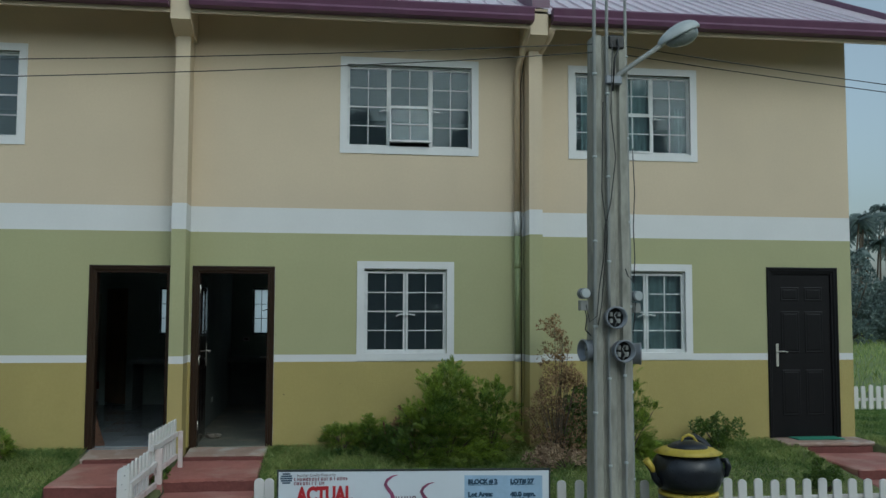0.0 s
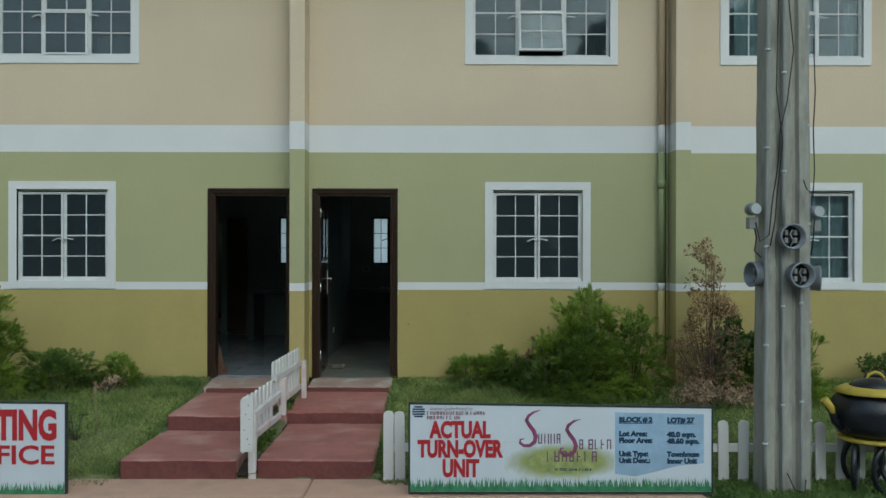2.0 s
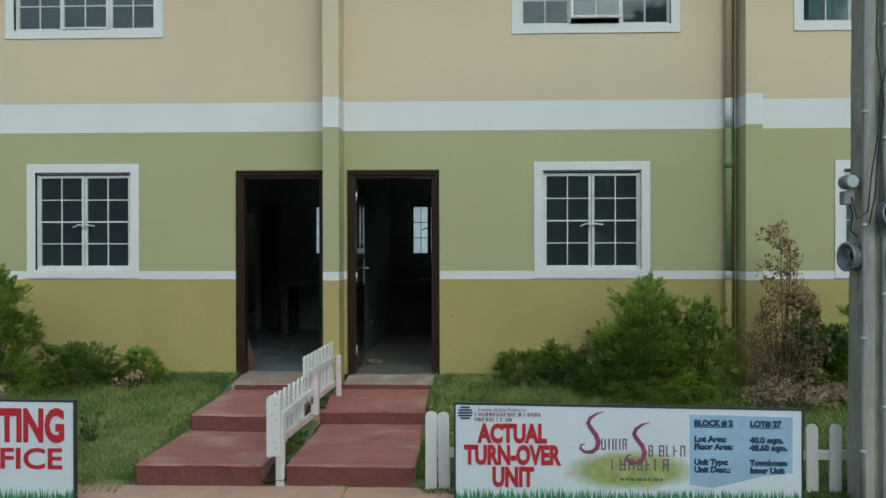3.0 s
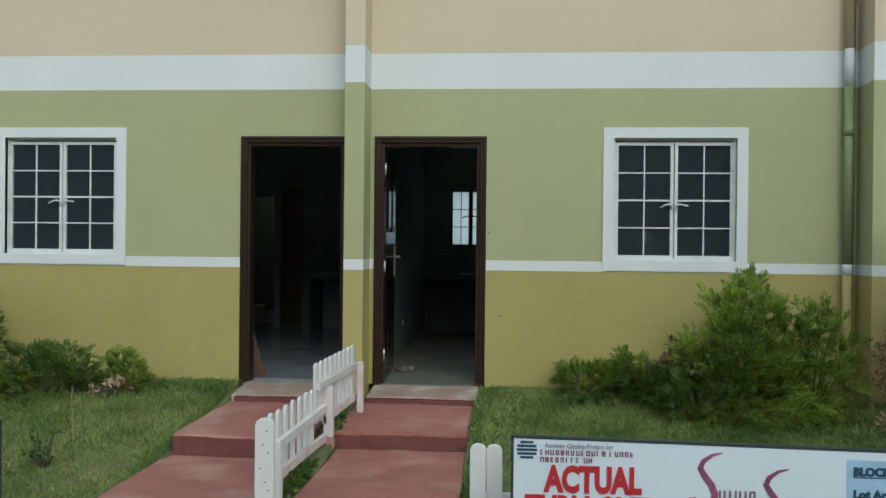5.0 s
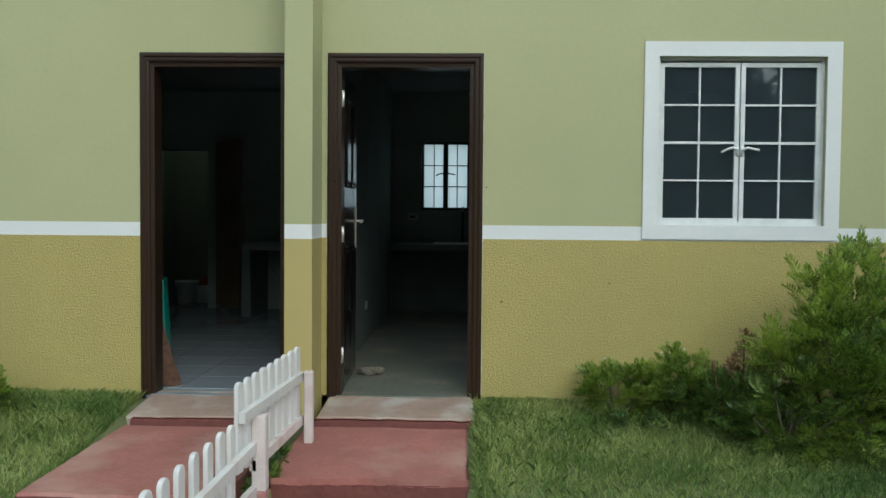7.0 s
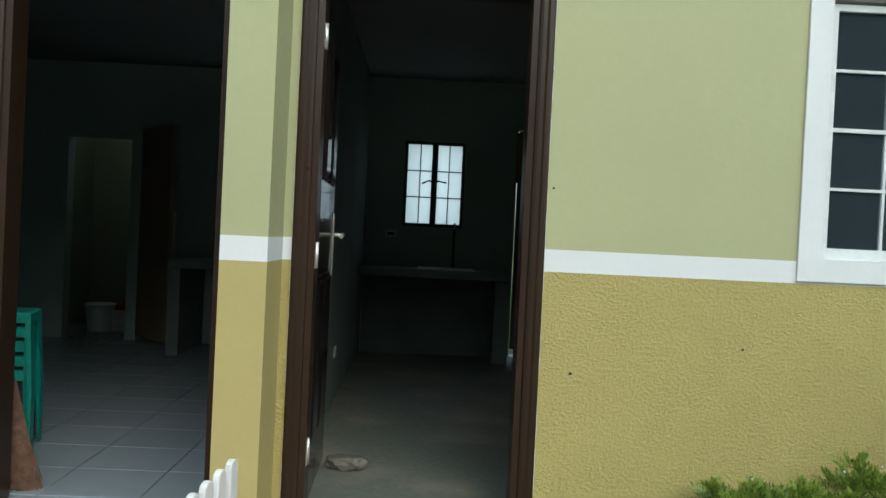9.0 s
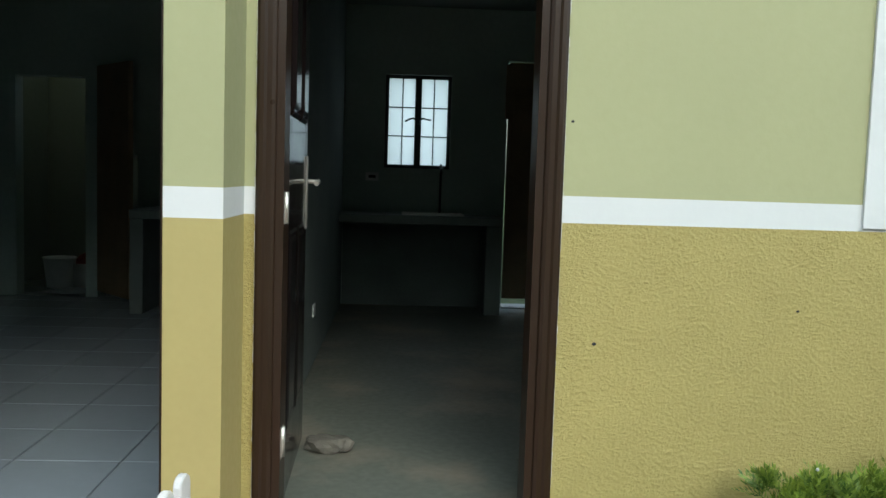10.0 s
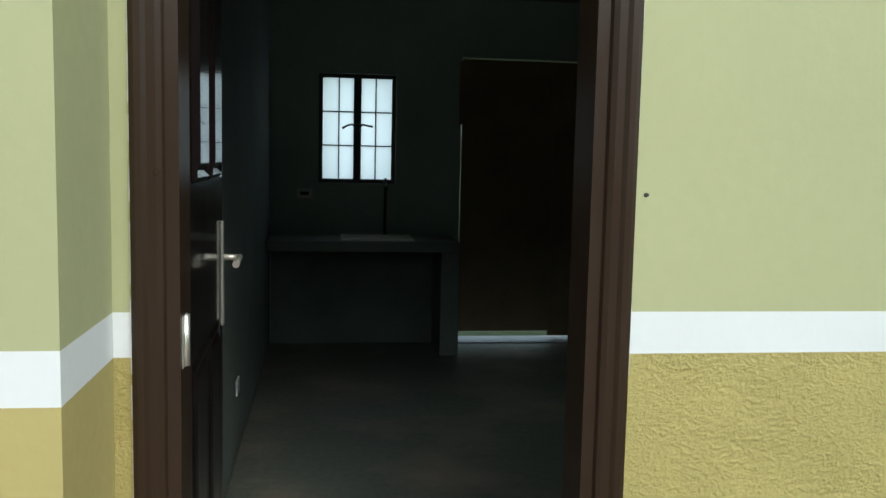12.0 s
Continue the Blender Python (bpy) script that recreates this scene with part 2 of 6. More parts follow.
WIRE = material("black cable", (0.02, 0.02, 0.02), 0.5, bump=0)
LAMP_SHELL = material("pale grey lamp shell", (0.42, 0.45, 0.45), 0.4, vary=0.08, scale=8)
LAMP_LENS = material("cloudy lamp lens", (0.22, 0.24, 0.23), 0.25, vary=0.15, scale=10)
TYRE = material("glossy painted tyre rubber", (0.010, 0.012, 0.017), 0.32, vary=0.3, scale=9, fine=45, bump=0.35, depth=0.004)
TYRE_YELLOW = material("worn yellow paint", (0.50, 0.38, 0.045), 0.5, vary=0.15, scale=9, fine=45, bump=0.2, spots=(0.2, 0.15, 0.04), spot_scale=9, spot_amount=0.5)
BANNER = material("white banner print", (0.66, 0.70, 0.75), 0.42, vary=0.03, scale=2, fine=20, bump=0.05)
def soft_print(name, ink, paper, centre, half, other=None):
    """Ink that fades into the paper towards the edge of an oval."""
    m = bpy.data.materials.new(name)
    m.use_nodes = True
    n, ln = m.node_tree.nodes, m.node_tree.links
    b = n["Principled BSDF"]
    b.inputs["Roughness"].default_value = 0.42
    co, mp, gr, ns, add, sp, mx, tone = (n.new("ShaderNodeTexCoord"), n.new("ShaderNodeMapping"), n.new("ShaderNodeTexGradient"), n.new("ShaderNodeTexNoise"), n.new("ShaderNodeMath"), n.new("ShaderNodeMapRange"), n.new("ShaderNodeMix"), n.new("ShaderNodeMix"))
    mp.vector_type, gr.gradient_type = "TEXTURE", "SPHERICAL"
    mp.inputs["Location"].default_value, mp.inputs["Scale"].default_value = (centre[0], 0, centre[1]), (half[0], 1, half[1])
    ln.new(co.outputs["Object"], mp.inputs[0])
    ln.new(mp.outputs[0], gr.inputs[0])
    ns.inputs["Scale"].default_value, ns.inputs["Detail"].default_value = 14, 5
    ln.new(co.outputs["Object"], ns.inputs["Vector"])
    add.operation = "MULTIPLY_ADD"
    add.inputs[1].default_value = 0.5
    ln.new(ns.outputs["Fac"], add.inputs[0])
    ln.new(gr.outputs["Fac"], add.inputs[2])
    sp.inputs[1].default_value, sp.inputs[2].default_value = 0.26, 0.62
    ln.new(add.outputs[0], sp.inputs[0])
    for x, a, c in ((tone, ink, other or ink), (mx, paper, ink)):
        x.data_type = "RGBA"
        x.inputs[6].default_value, x.inputs[7].default_value = (*a, 1), (*c, 1)
    ln.new(ns.outputs["Fac"], tone.inputs[0])
    ln.new(tone.outputs[2], mx.inputs[7])
    ln.new(sp.outputs[0], mx.inputs[0])
    ln.new(mx.outputs[2], b.inputs["Base Color"])
    return m


CLOUD = soft_print("soft green landscape print", (0.06, 0.13, 0.02), (0.66, 0.70, 0.75), (1.14, -0.205), (0.46, 0.145), (0.62, 0.62, 0.25))
BANNER_BLUE = material("pale blue banner print", (0.36, 0.50, 0.66), 0.42, vary=0.18, scale=2.2, fine=20, bump=0)
RED_INK = material("red banner ink", (0.45, 0.02, 0.03), 0.45, vary=0.04, bump=0)
NAVY_INK = material("navy banner ink", (0.02, 0.06, 0.11), 0.45, bump=0)
MAROON_INK = material("maroon banner ink", (0.22, 0.06, 0.09), 0.45, bump=0)
PLUM_GREY_INK = material("plum grey banner ink", (0.17, 0.10, 0.15), 0.45, vary=0.2, scale=9, bump=0)
GREY_INK = material("grey banner ink", (0.2, 0.17, 0.19), 0.45, bump=0)
PLUM_INK = material("plum banner ink", (0.27, 0.07, 0.15), 0.45, vary=0.4, scale=9, bump=0)
GRASS_INK = material("green banner ink", (0.07, 0.25, 0.12), 0.45, vary=0.35, scale=14, bump=0)
EDGE_INK = material("dark banner hem", (0.03, 0.04, 0.04), 0.5, bump=0)
MAT_GREEN = material("green rubber doormat", (0.04, 0.20, 0.13), 0.8, vary=0.15, scale=30, fine=150, bump=0.5)
LEAF = leafy("bright shrub leaf", (0.05, 0.11, 0.016), (0.36, 0.46, 0.065), trans=0.38)
LEAF_DARK = leafy("dark shrub leaf", (0.035, 0.08, 0.016), (0.19, 0.27, 0.05), trans=0.35)
LEAF_DEAD = leafy("withered leaf", (0.13, 0.08, 0.04), (0.40, 0.26, 0.13), 0.8, 0.15)
LEAF_PALE = leafy("pale withered leaf", (0.26, 0.18, 0.11), (0.56, 0.42, 0.27), 0.8, 0.15)
# leaf of the unseen street trees, lightened as if by haze
FAR_LEAF = leafy("far leaf with haze in its colour", (0.10, 0.14, 0.10), (0.17, 0.22, 0.16))
BLADE = leafy("grass blade", (0.15, 0.25, 0.05), (0.52, 0.56, 0.21), 0.55, 0.42)
BLADE_LONG = leafy("long grass blade", (0.07, 0.16, 0.035), (0.27, 0.37, 0.10), 0.55, 0.4)
# distance haze is put into this leaf colour as a pale bluish tone
PALM_LEAF = leafy("far palm leaf tinted as haze", (0.11, 0.15, 0.14), (0.17, 0.22, 0.20), 0.6, 0.15)
BARK = material("grey brown twig bark", (0.11, 0.085, 0.06), 0.9, vary=0.2, scale=20, bump=0.4)
STALK = material("dry reddish weed stalk", (0.16, 0.07, 0.045), 0.85, vary=0.2, scale=20, bump=0.1)
BRISTLE = material("straw broom bristle", (0.12, 0.06, 0.035), 0.85, vary=0.45, scale=30, fine=140)
TEAL = material("teal plastic weave", (0.02, 0.26, 0.20), 0.45, vary=0.15, scale=25)
STONE = material("grey brown stone", (0.14, 0.125, 0.10), 0.9, vary=0.25, scale=14, bump=0.6, depth=0.006)
# dark tone for the shade below the open worktop
COUNTER_SHADE = material("painted shade under the counter", (0.13, 0.15, 0.135), 0.9, vary=0.2, scale=3)
COUNTER = material("pale cement counter", (0.15, 0.17, 0.15), 0.5, vary=0.12, scale=4)
BLACK_PLASTIC = material("black plastic", (0.01, 0.01, 0.01), 0.4, bump=0)
WHITE_PLASTIC = material("white plastic", (0.6, 0.6, 0.58), 0.4, bump=0)
RED_CLOTH = material("dull red cloth", (0.18, 0.03, 0.02), 0.8, vary=0.2, scale=20)


# ---- mesh helpers ----
def part(name, bm, mat, parent=None, label="", smooth=False):
    me = bpy.data.meshes.new(name)
    bm.normal_update()
    bm.to_mesh(me)
    bm.free()
    for m in mat if isinstance(mat, (list, tuple)) else [mat]:
        me.materials.append(m)
    if smooth:
        me.shade_smooth()
    ob = new(name, me)
    ob.parent = parent
    return tagged(ob, label)


def thing(name, at=(0, 0, 0), label="", category="", group="", kind="", turn=0):
    ob = new(name)
    ob.matrix_basis = pose(*at, 0, 0, turn)
    ob.empty_display_size = 0.1
    return tagged(ob, label, category, group, kind)


def box(bm, x0, x1, y0, y1, z0, z1, bevel=0.0, mat=0, m=None):
    """A box with bevelled edges, added to bm."""
    c = Vector(((x0 + x1) / 2, (y0 + y1) / 2, (z0 + z1) / 2))
    made = bmesh.ops.create_cube(bm, size=1, matrix=Matrix.Translation(c) @ Matrix.Diagonal((x1 - x0, y1 - y0, z1 - z0, 1)))["verts"]
    faces = {f for v in made for f in v.link_faces}
    if bevel:
        edges = list({e for v in made for e in v.link_edges})
        got = bmesh.ops.bevel(bm, geom=edges, offset=bevel, segments=1, affect="EDGES")
        made = list({v for f in got["faces"] for v in f.verts} | {v for v in made if v.is_valid})
        faces = {f for v in made for f in v.link_faces}
    for f in faces:
        f.material_index = mat
    if m is not None:
        bmesh.ops.transform(bm, matrix=m, verts=made)
    return made


def one_box(*a, **k):
    bm = bmesh.new()
    box(bm, *a, **k)
    return bm


def tube(bm, points, radius, sides=8, mat=0, caps=True):
    """A round bar through the points; radius is one number or one for each point."""
    points = [Vector(p) for p in points]
    radii = radius if isinstance(radius, (list, tuple)) else [radius] * len(points)
    rings, side = [], None
    for i, p in enumerate(points):
        way = (points[min(i + 1, len(points) - 1)] - points[max(i - 1, 0)]).normalized()
        if side is None:
            side = way.orthogonal().normalized()
        side = (side - way * side.dot(way)).normalized()
        up = way.cross(side)
        rings.append([bm.verts.new(p + (side * math.cos(a) + up * math.sin(a)) * radii[i]) for a in (2 * math.pi * k / sides for k in range(sides))])
    for r, s in zip(rings, rings[1:]):
        for k in range(sides):
            f = bm.faces.new((r[k], r[(k + 1) % sides], s[(k + 1) % sides], s[k]))
            f.material_index, f.smooth = mat, True
    if caps:
        bm.faces.new(rings[0][::-1]).material_index = mat
        bm.faces.new(rings[-1]).material_index = mat


def one_tube(*a, **k):
    bm = bmesh.new()
    tube(bm, *a, **k)
    return bm


def lathe(profile, segments=40):
    """A turned shape round z from (radius, height) pairs."""
    bm = bmesh.new()
    rings = [[bm.verts.new((r * math.cos(a), r * math.sin(a), z)) for a in (2 * math.pi * k / segments for k in range(segments))] for r, z in profile]
    for r, s in zip(rings, rings[1:]):
        for k in range(segments):
            bm.faces.new((r[k], r[(k + 1) % segments], s[(k + 1) % segments], s[k])).smooth = True
    return bm


def prism(bm, outline, y0, y1, mat=0):
    """An outline in x and z, pushed through from y0 to y1."""
    a = [bm.verts.new((x, y0, z)) for x, z in outline]
    b = [bm.verts.new((x, y1, z)) for x, z in outline]
    bm.faces.new(a).material_index = mat
    bm.faces.new(b[::-1]).material_index = mat
    for i in range(len(a)):
        j = (i + 1) % len(a)
        bm.faces.new((a[j], a[i], b[i], b[j])).material_index = mat
    bmesh.ops.recalc_face_normals(bm, faces=bm.faces)


def raw(name, verts, faces, mat, parent=None, smooth=False):
    me = bpy.data.meshes.new(name)
    me.from_pydata([tuple(v) for v in verts], [], [tuple(f) for f in faces])
    me.materials.append(mat)
    if smooth:
        me.shade_smooth()
    ob = new(name, me)
    ob.parent = parent
    return ob


def strips(name, verts, per, mat, parent=None):
    """Many small faces of `per` corners each, from an array of their corners."""
    count = len(verts) // per
    me = bpy.data.meshes.new(name)
    me.vertices.add(len(verts))
    me.vertices.foreach_set("co", np.asarray(verts, dtype=np.float32).ravel())
    me.loops.add(count * per)
    me.loops.foreach_set("vertex_index", np.arange(count * per, dtype=np.int32))
    me.polygons.add(count)
    me.polygons.foreach_set("loop_start", np.arange(count, dtype=np.int32) * per)
    me.materials.append(mat)
    me.update(calc_edges=True)
    me.validate()
    ob = new(name, me)
    ob.parent = parent
    return ob


def ground_z(x, y):
    """Height of the ground: a lawn that falls to the street, and a field that rises slowly behind."""
    x, y = np.asarray(x, float), np.asarray(y, float)
    z = np.where(y > -0.25, -0.04, -0.04 + (y + 0.25) * 0.132)
    z = np.where(y < -2.765, -0.425, z)
    z = z - np.clip((x - 8.6) / 3, 0, 1) * np.clip((y + 3) / 3, 0, 1) * 0.06
    z = z + np.clip((y - 20) / 80, 0, 1) * 0.3
    return z


# ---- ground ----
def uneven(values):
    return sorted(set(values))


def under_path(x, y):
    return y > -2.72 and y < 0.5 and (-1.05 < x < -0.20 or -0.02 < x < 0.85 or 7.38 < x < 8.30)


gx = uneven([-1.09, -1.03, -0.21, -0.17, -0.05, -0.01, 0.84, 0.88, 7.33, 7.39, 8.29, 8.33] + [-600, -300, -120, -60, -30, -18, -12] + [round(-9 + 0.3 * i, 2) for i in range(80)] + [16, 19, 24, 32, 45, 60, 90, 140, 300, 600])
gy = uneven([-600, -300, -120, -60, -30, -20, -14] + [round(-11 + 0.3 * i, 2) for i in range(26)] + [-3.4, -3.3, -3.25, -3.05, -2.78, -2.76] + [round(-3.0 + 0.25 * i, 2) for i in range(13)] + [0.3, 0.8, 1.5, 2.5, 4, 5.5, 7, 9, 12, 16, 22, 30, 40, 60, 90, 140, 300, 600])
verts = [(x, y, float(ground_z(x, y)) + (0.012 * noise.noise(Vector((x * 1.3, y * 1.3, 0))) if -3 < y < 0 else 0) - (0.08 if y <= -3.4 else 0) - (0.25 if under_path(x, y) else 0)) for y in gy for x in gx]
faces = [(j * len(gx) + i, j * len(gx) + i + 1, (j + 1) * len(gx) + i + 1, (j + 1) * len(gx) + i) for j in range(len(gy) - 1) for i in range(len(gx) - 1)]
ground = raw("ground", verts, faces, SOIL, smooth=True)
ground.data.materials.append(FIELD)
for p in ground.data.polygons:
    c = p.center
    if c.x > 10.6 or c.x < -8 or c.y > 3.0 or c.y < -9.5:
        p.material_index = 1
tagged(ground, "short green lawn on sloping soil running out to a field", kind="structure")

road = part("road", one_box(-30, 40, -9.2, -3.62, -0.70, -0.488, bevel=0.01), ROAD)
tagged(road, "plain grey cement road in front of the houses", kind="structure")
gutter_strip = thing("pavement", label="narrow tan cement strip along the street edge", kind="structure")
for i in range(6):
    x0 = -14.6 + 3.0 * i
    part("slab", one_box(x0 + 0.002, x0 + 2.998, -3.30, -2.765, -0.6, -0.402 + 0.004 * math.sin(i * 2.3), bevel=0.012), STRIP, gutter_strip)

# ---- house shell ----
HOUSE_L, HOUSE_R, BACK = -4.35, 8.28, 4.80
PITCH = 4.16
DOOR_TOP = 2.10
LEVELS = [(-0.65, 0.975, OCHRE), (0.975, 1.06, WHITE_BAND), (1.06, 2.50, GREEN), (2.50, 2.80, WHITE_BAND), (2.80, 5.38, CREAM)]
WIN_LOW = [(-3.36, -2.175), (1.921, 3.096), (4.945, 6.125)]
WIN_UP = [(-3.58, -1.917), (1.696, 3.396), (4.537, 6.224)]
TRIM = 0.088


def wall_sheet(name, x0, x1, z0, z1, y0, y1, openings, levels, inner, label=""):
    """A wall with real openings, from y0 to y1; its outer face is painted by height, its inner face is plaster."""
    xs = sorted({x0, x1, *[v for o in openings for v in o[:2] if x0 < v < x1]})
    zs = sorted({z0, z1, *[v for o in openings for v in o[2:] if z0 < v < z1], *[v for a, b, _ in levels for v in (a, b) if z0 < v < z1]})
    solid = lambda i, j: 0 <= i < len(xs) - 1 and 0 <= j < len(zs) - 1 and not any(o[0] - 1e-6 <= xs[i] and xs[i + 1] <= o[1] + 1e-6 and o[2] - 1e-6 <= zs[j] and zs[j + 1] <= o[3] + 1e-6 for o in openings)
    mats = []
    for _, _, m in levels:
        if m not in mats:
            mats.append(m)
    mats.append(inner)
    bm, known = bmesh.new(), {}

    def v(x, y, z):
        key = (round(x, 4), round(y, 4), round(z, 4))
        if key not in known:
            known[key] = bm.verts.new((x, y, z))
        return known[key]

    def tone(z):
        return next((mats.index(m) for a, b, m in levels if a <= z <= b), 0)

    for i in range(len(xs) - 1):
        for j in range(len(zs) - 1):
            if not solid(i, j):
                continue
            a, b, c, d = xs[i], xs[i + 1], zs[j], zs[j + 1]
            t = tone((c + d) / 2)
            quads = [((a, y0, c), (b, y0, c), (b, y0, d), (a, y0, d), t), ((b, y1, c), (a, y1, c), (a, y1, d), (b, y1, d), len(mats) - 1)]
            if not solid(i - 1, j):
                quads.append(((a, y1, c), (a, y0, c), (a, y0, d), (a, y1, d), t))
            if not solid(i + 1, j):
                quads.append(((b, y0, c), (b, y1, c), (b, y1, d), (b, y0, d), t))
            if not solid(i, j - 1):
                quads.append(((a, y1, c), (b, y1, c), (b, y0, c), (a, y0, c), t))
            if not solid(i, j + 1):
                quads.append(((a, y0, d), (b, y0, d), (b, y1, d), (a, y1, d), t))
            for *q, t2 in quads:
                bm.faces.new([v(*p) for p in q]).material_index = t2
    return tagged(part(name, bm, mats), label, kind="structure")


DOORS = [(-1.157, -0.207), (0.002, 0.953), (7.12, 8.084)]
front_holes = [(a + 0.03, b - 0.03, -0.05, DOOR_TOP - 0.03) for a, b in DOORS[:2]] + [(DOORS[2][0] + 0.03, DOORS[2][1] - 0.03, -0.02, 2.125)]
front_holes += [(a + TRIM, b - TRIM, 0.985 + TRIM, 2.175 - TRIM) for a, b in WIN_LOW] + [(a + TRIM, b - TRIM, 3.482 + TRIM, 4.668 - TRIM) for a, b in WIN_UP]
wall_sheet("wall_front", HOUSE_L, HOUSE_R, -0.65, 5.36, 0.0, 0.15, front_holes, LEVELS, INNER, "front wall in ochre, white, green and cream paint bands")
BACK_WIN = [(0.308, 0.865), (-1.235, -0.669)]
BACK_DOOR = (1.345, 2.27)
# last hole is added, hidden behind door_5, to let light onto the floor
back_holes = [(a, b, 1.170, 1.954) for a, b in BACK_WIN] + [(*BACK_DOOR, 0.0, 2.10), (-2.75, -2.18, 0.0, 1.84), (-2.08, -1.75, 0.0, 1.2)]
wall_sheet("wall_back", HOUSE_L, HOUSE_R, -0.65, 5.06, BACK, BACK + 0.15, back_holes, [(-1, 9, INNER)], CREAM, "dim plastered back wall with small windows")
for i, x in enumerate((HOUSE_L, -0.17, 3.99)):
    tagged(part("wall_party", one_box(x, x + 0.135, 0.154, BACK - 0.004, -0.6, 5.05), PARTY), "party wall between house units, toned down for indoor shade", kind="structure")
bm = bmesh.new()
for a, b, mt in ((-0.65, 0.975, 0), (0.975, 1.06, 1), (1.06, 2.50, 2), (2.50, 2.80, 1), (2.80, 5.05, 3)):
    box(bm, HOUSE_R - 0.13, HOUSE_R - 0.004, 0.154, BACK - 0.004, a, b, mat=mt)
tagged(part("wall_side", bm, [OCHRE, WHITE_BAND, GREEN, CREAM]), "gable end wall painted in bands", kind="structure")
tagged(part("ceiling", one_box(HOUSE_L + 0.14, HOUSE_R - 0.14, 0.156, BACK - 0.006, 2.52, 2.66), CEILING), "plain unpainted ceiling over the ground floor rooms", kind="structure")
tagged(part("ceiling", one_box(HOUSE_L + 0.14, HOUSE_R - 0.14, 0.156, BACK - 0.006, 4.92, 5.0), CEILING), "plain unpainted ceiling over the upper rooms", kind="structure")
tagged(part("floor", one_box(-0.03, 3.985, 0.0, BACK + 0.15, -0.3, 0.0), FLOOR_GREY), "dusty grey cement floor with pale and rusty stains", kind="structure")
floor_left = tagged(part("floor", one_box(HOUSE_L + 0.14, -0.175, 0.0, BACK + 1.6, -0.3, -0.008), GROUT), "glossy grey blue tiled floor of the office room", kind="structure")
tagged(part("floor", one_box(4.13, HOUSE_R - 0.14, 0.156, BACK - 0.006, -0.3, 0.0), FLOOR_GREY), "plain cement floor", kind="structure")
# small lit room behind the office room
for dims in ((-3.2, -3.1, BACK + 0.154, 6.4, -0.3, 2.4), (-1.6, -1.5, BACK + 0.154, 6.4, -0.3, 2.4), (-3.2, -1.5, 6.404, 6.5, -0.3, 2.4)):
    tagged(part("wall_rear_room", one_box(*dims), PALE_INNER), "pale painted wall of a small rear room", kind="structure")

# pilasters and fire wall caps
for px, cap0, cap1 in ((-0.195, -0.02, 0.20), (3.96, -0.05, 0.165)):
    pil = thing("pilaster", label="square pilaster painted in the wall's bands, with a cap block at the eave", kind="structure")
    for a, b, mt in ((-0.55, 0.975, OCHRE_SMOOTH), (0.975, 1.06, WHITE_BAND), (1.06, 2.50, GREEN), (2.50, 2.80, WHITE_BAND), (2.80, 4.74, CREAM)):
        part("shaft", one_box(px, px + 0.162, -0.328, -0.002, a, b, bevel=0.0), mt, pil)
    bm = bmesh.new()
    side = [(-0.002, 4.745), (-0.328, 4.735), (-0.62, 4.845), (-0.62, 5.16), (-0.002, 5.16)]
    vs = [[bm.verts.new((x, y, z)) for y, z in side] for x in (px + cap0, px + cap1)]
    bm.faces.new(vs[0])
    bm.faces.new(vs[1][::-1])
    for k in range(len(side)):
        bm.faces.new((vs[0][k], vs[0][(k + 1) % len(side)], vs[1][(k + 1) % len(side)], vs[1][k]))
    bmesh.ops.recalc_face_normals(bm, faces=bm.faces)
    part("cap", bm, CREAM, pil, "cream cap block")
    bm = bmesh.new()
    side = [(-0.64, 5.165), (-0.64, 5.32), (4.3, 7.83), (4.3, 7.2)]
    vs = [[bm.verts.new((x, y, z)) for y, z in side] for x in (px - 0.03, px + 0.185)]
    bm.faces.new(vs[0])
    bm.faces.new(vs[1][::-1])
    for k in range(4):
        bm.faces.new((vs[0][k], vs[0][(k + 1) % 4], vs[1][(k + 1) % 4], vs[1][k]))
    bmesh.ops.recalc_face_normals(bm, faces=bm.faces)
    part("flashing", bm, PURPLE, pil, "purple metal fire wall flashing")

# roof
SLOPE = 0.508
roof = thing("roof", label="low purple metal roof coloured pale for its sheen, with raised ribs over the row houses", kind="structure")


def roof_z(y):
    return 5.13 + (y + 0.62) * SLOPE


bm = bmesh.new()
for y0, y1, flip in ((-0.62, 4.2, 1), (4.2, 9.0, -1)):
    z0, z1 = roof_z(y0) if flip > 0 else roof_z(4.2), roof_z(y1) if flip > 0 else roof_z(4.2) - 4.8 * SLOPE
    q = [bm.verts.new(p) for p in ((HOUSE_L - 0.3, y0, z0), (8.95, y0, z0), (8.95, y1, z1), (HOUSE_L - 0.3, y1, z1))]
    q2 = [bm.verts.new(v.co - Vector((0, 0, 0.03))) for v in q]
    bm.faces.new(q)
    bm.faces.new(q2[::-1])
    for k in range(4):
        bm.faces.new((q[k], q2[k], q2[(k + 1) % 4], q[(k + 1) % 4]))
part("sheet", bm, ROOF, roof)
bm = bmesh.new()
q = [(-0.013, 0), (-0.008, 0.028), (0.008, 0.028), (0.013, 0)]
ends = [[bm.verts.new((a, y, roof_z(y) + h + 0.002)) for a, h in q] for y in (-0.6, 4.18)]
bm.faces.new(ends[0])
bm.faces.new(ends[1][::-1])
for k in range(3):
    bm.faces.new((ends[0][k], ends[1][k], ends[1][k + 1], ends[0][k + 1]))
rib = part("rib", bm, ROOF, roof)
rib.location.x = HOUSE_L - 0.2
for i in range(1, 66):
    r = rib.copy()
    r.location.x = HOUSE_L - 0.2 + 0.2 * i
    scene.collection.objects.link(r)
bm = bmesh.new()
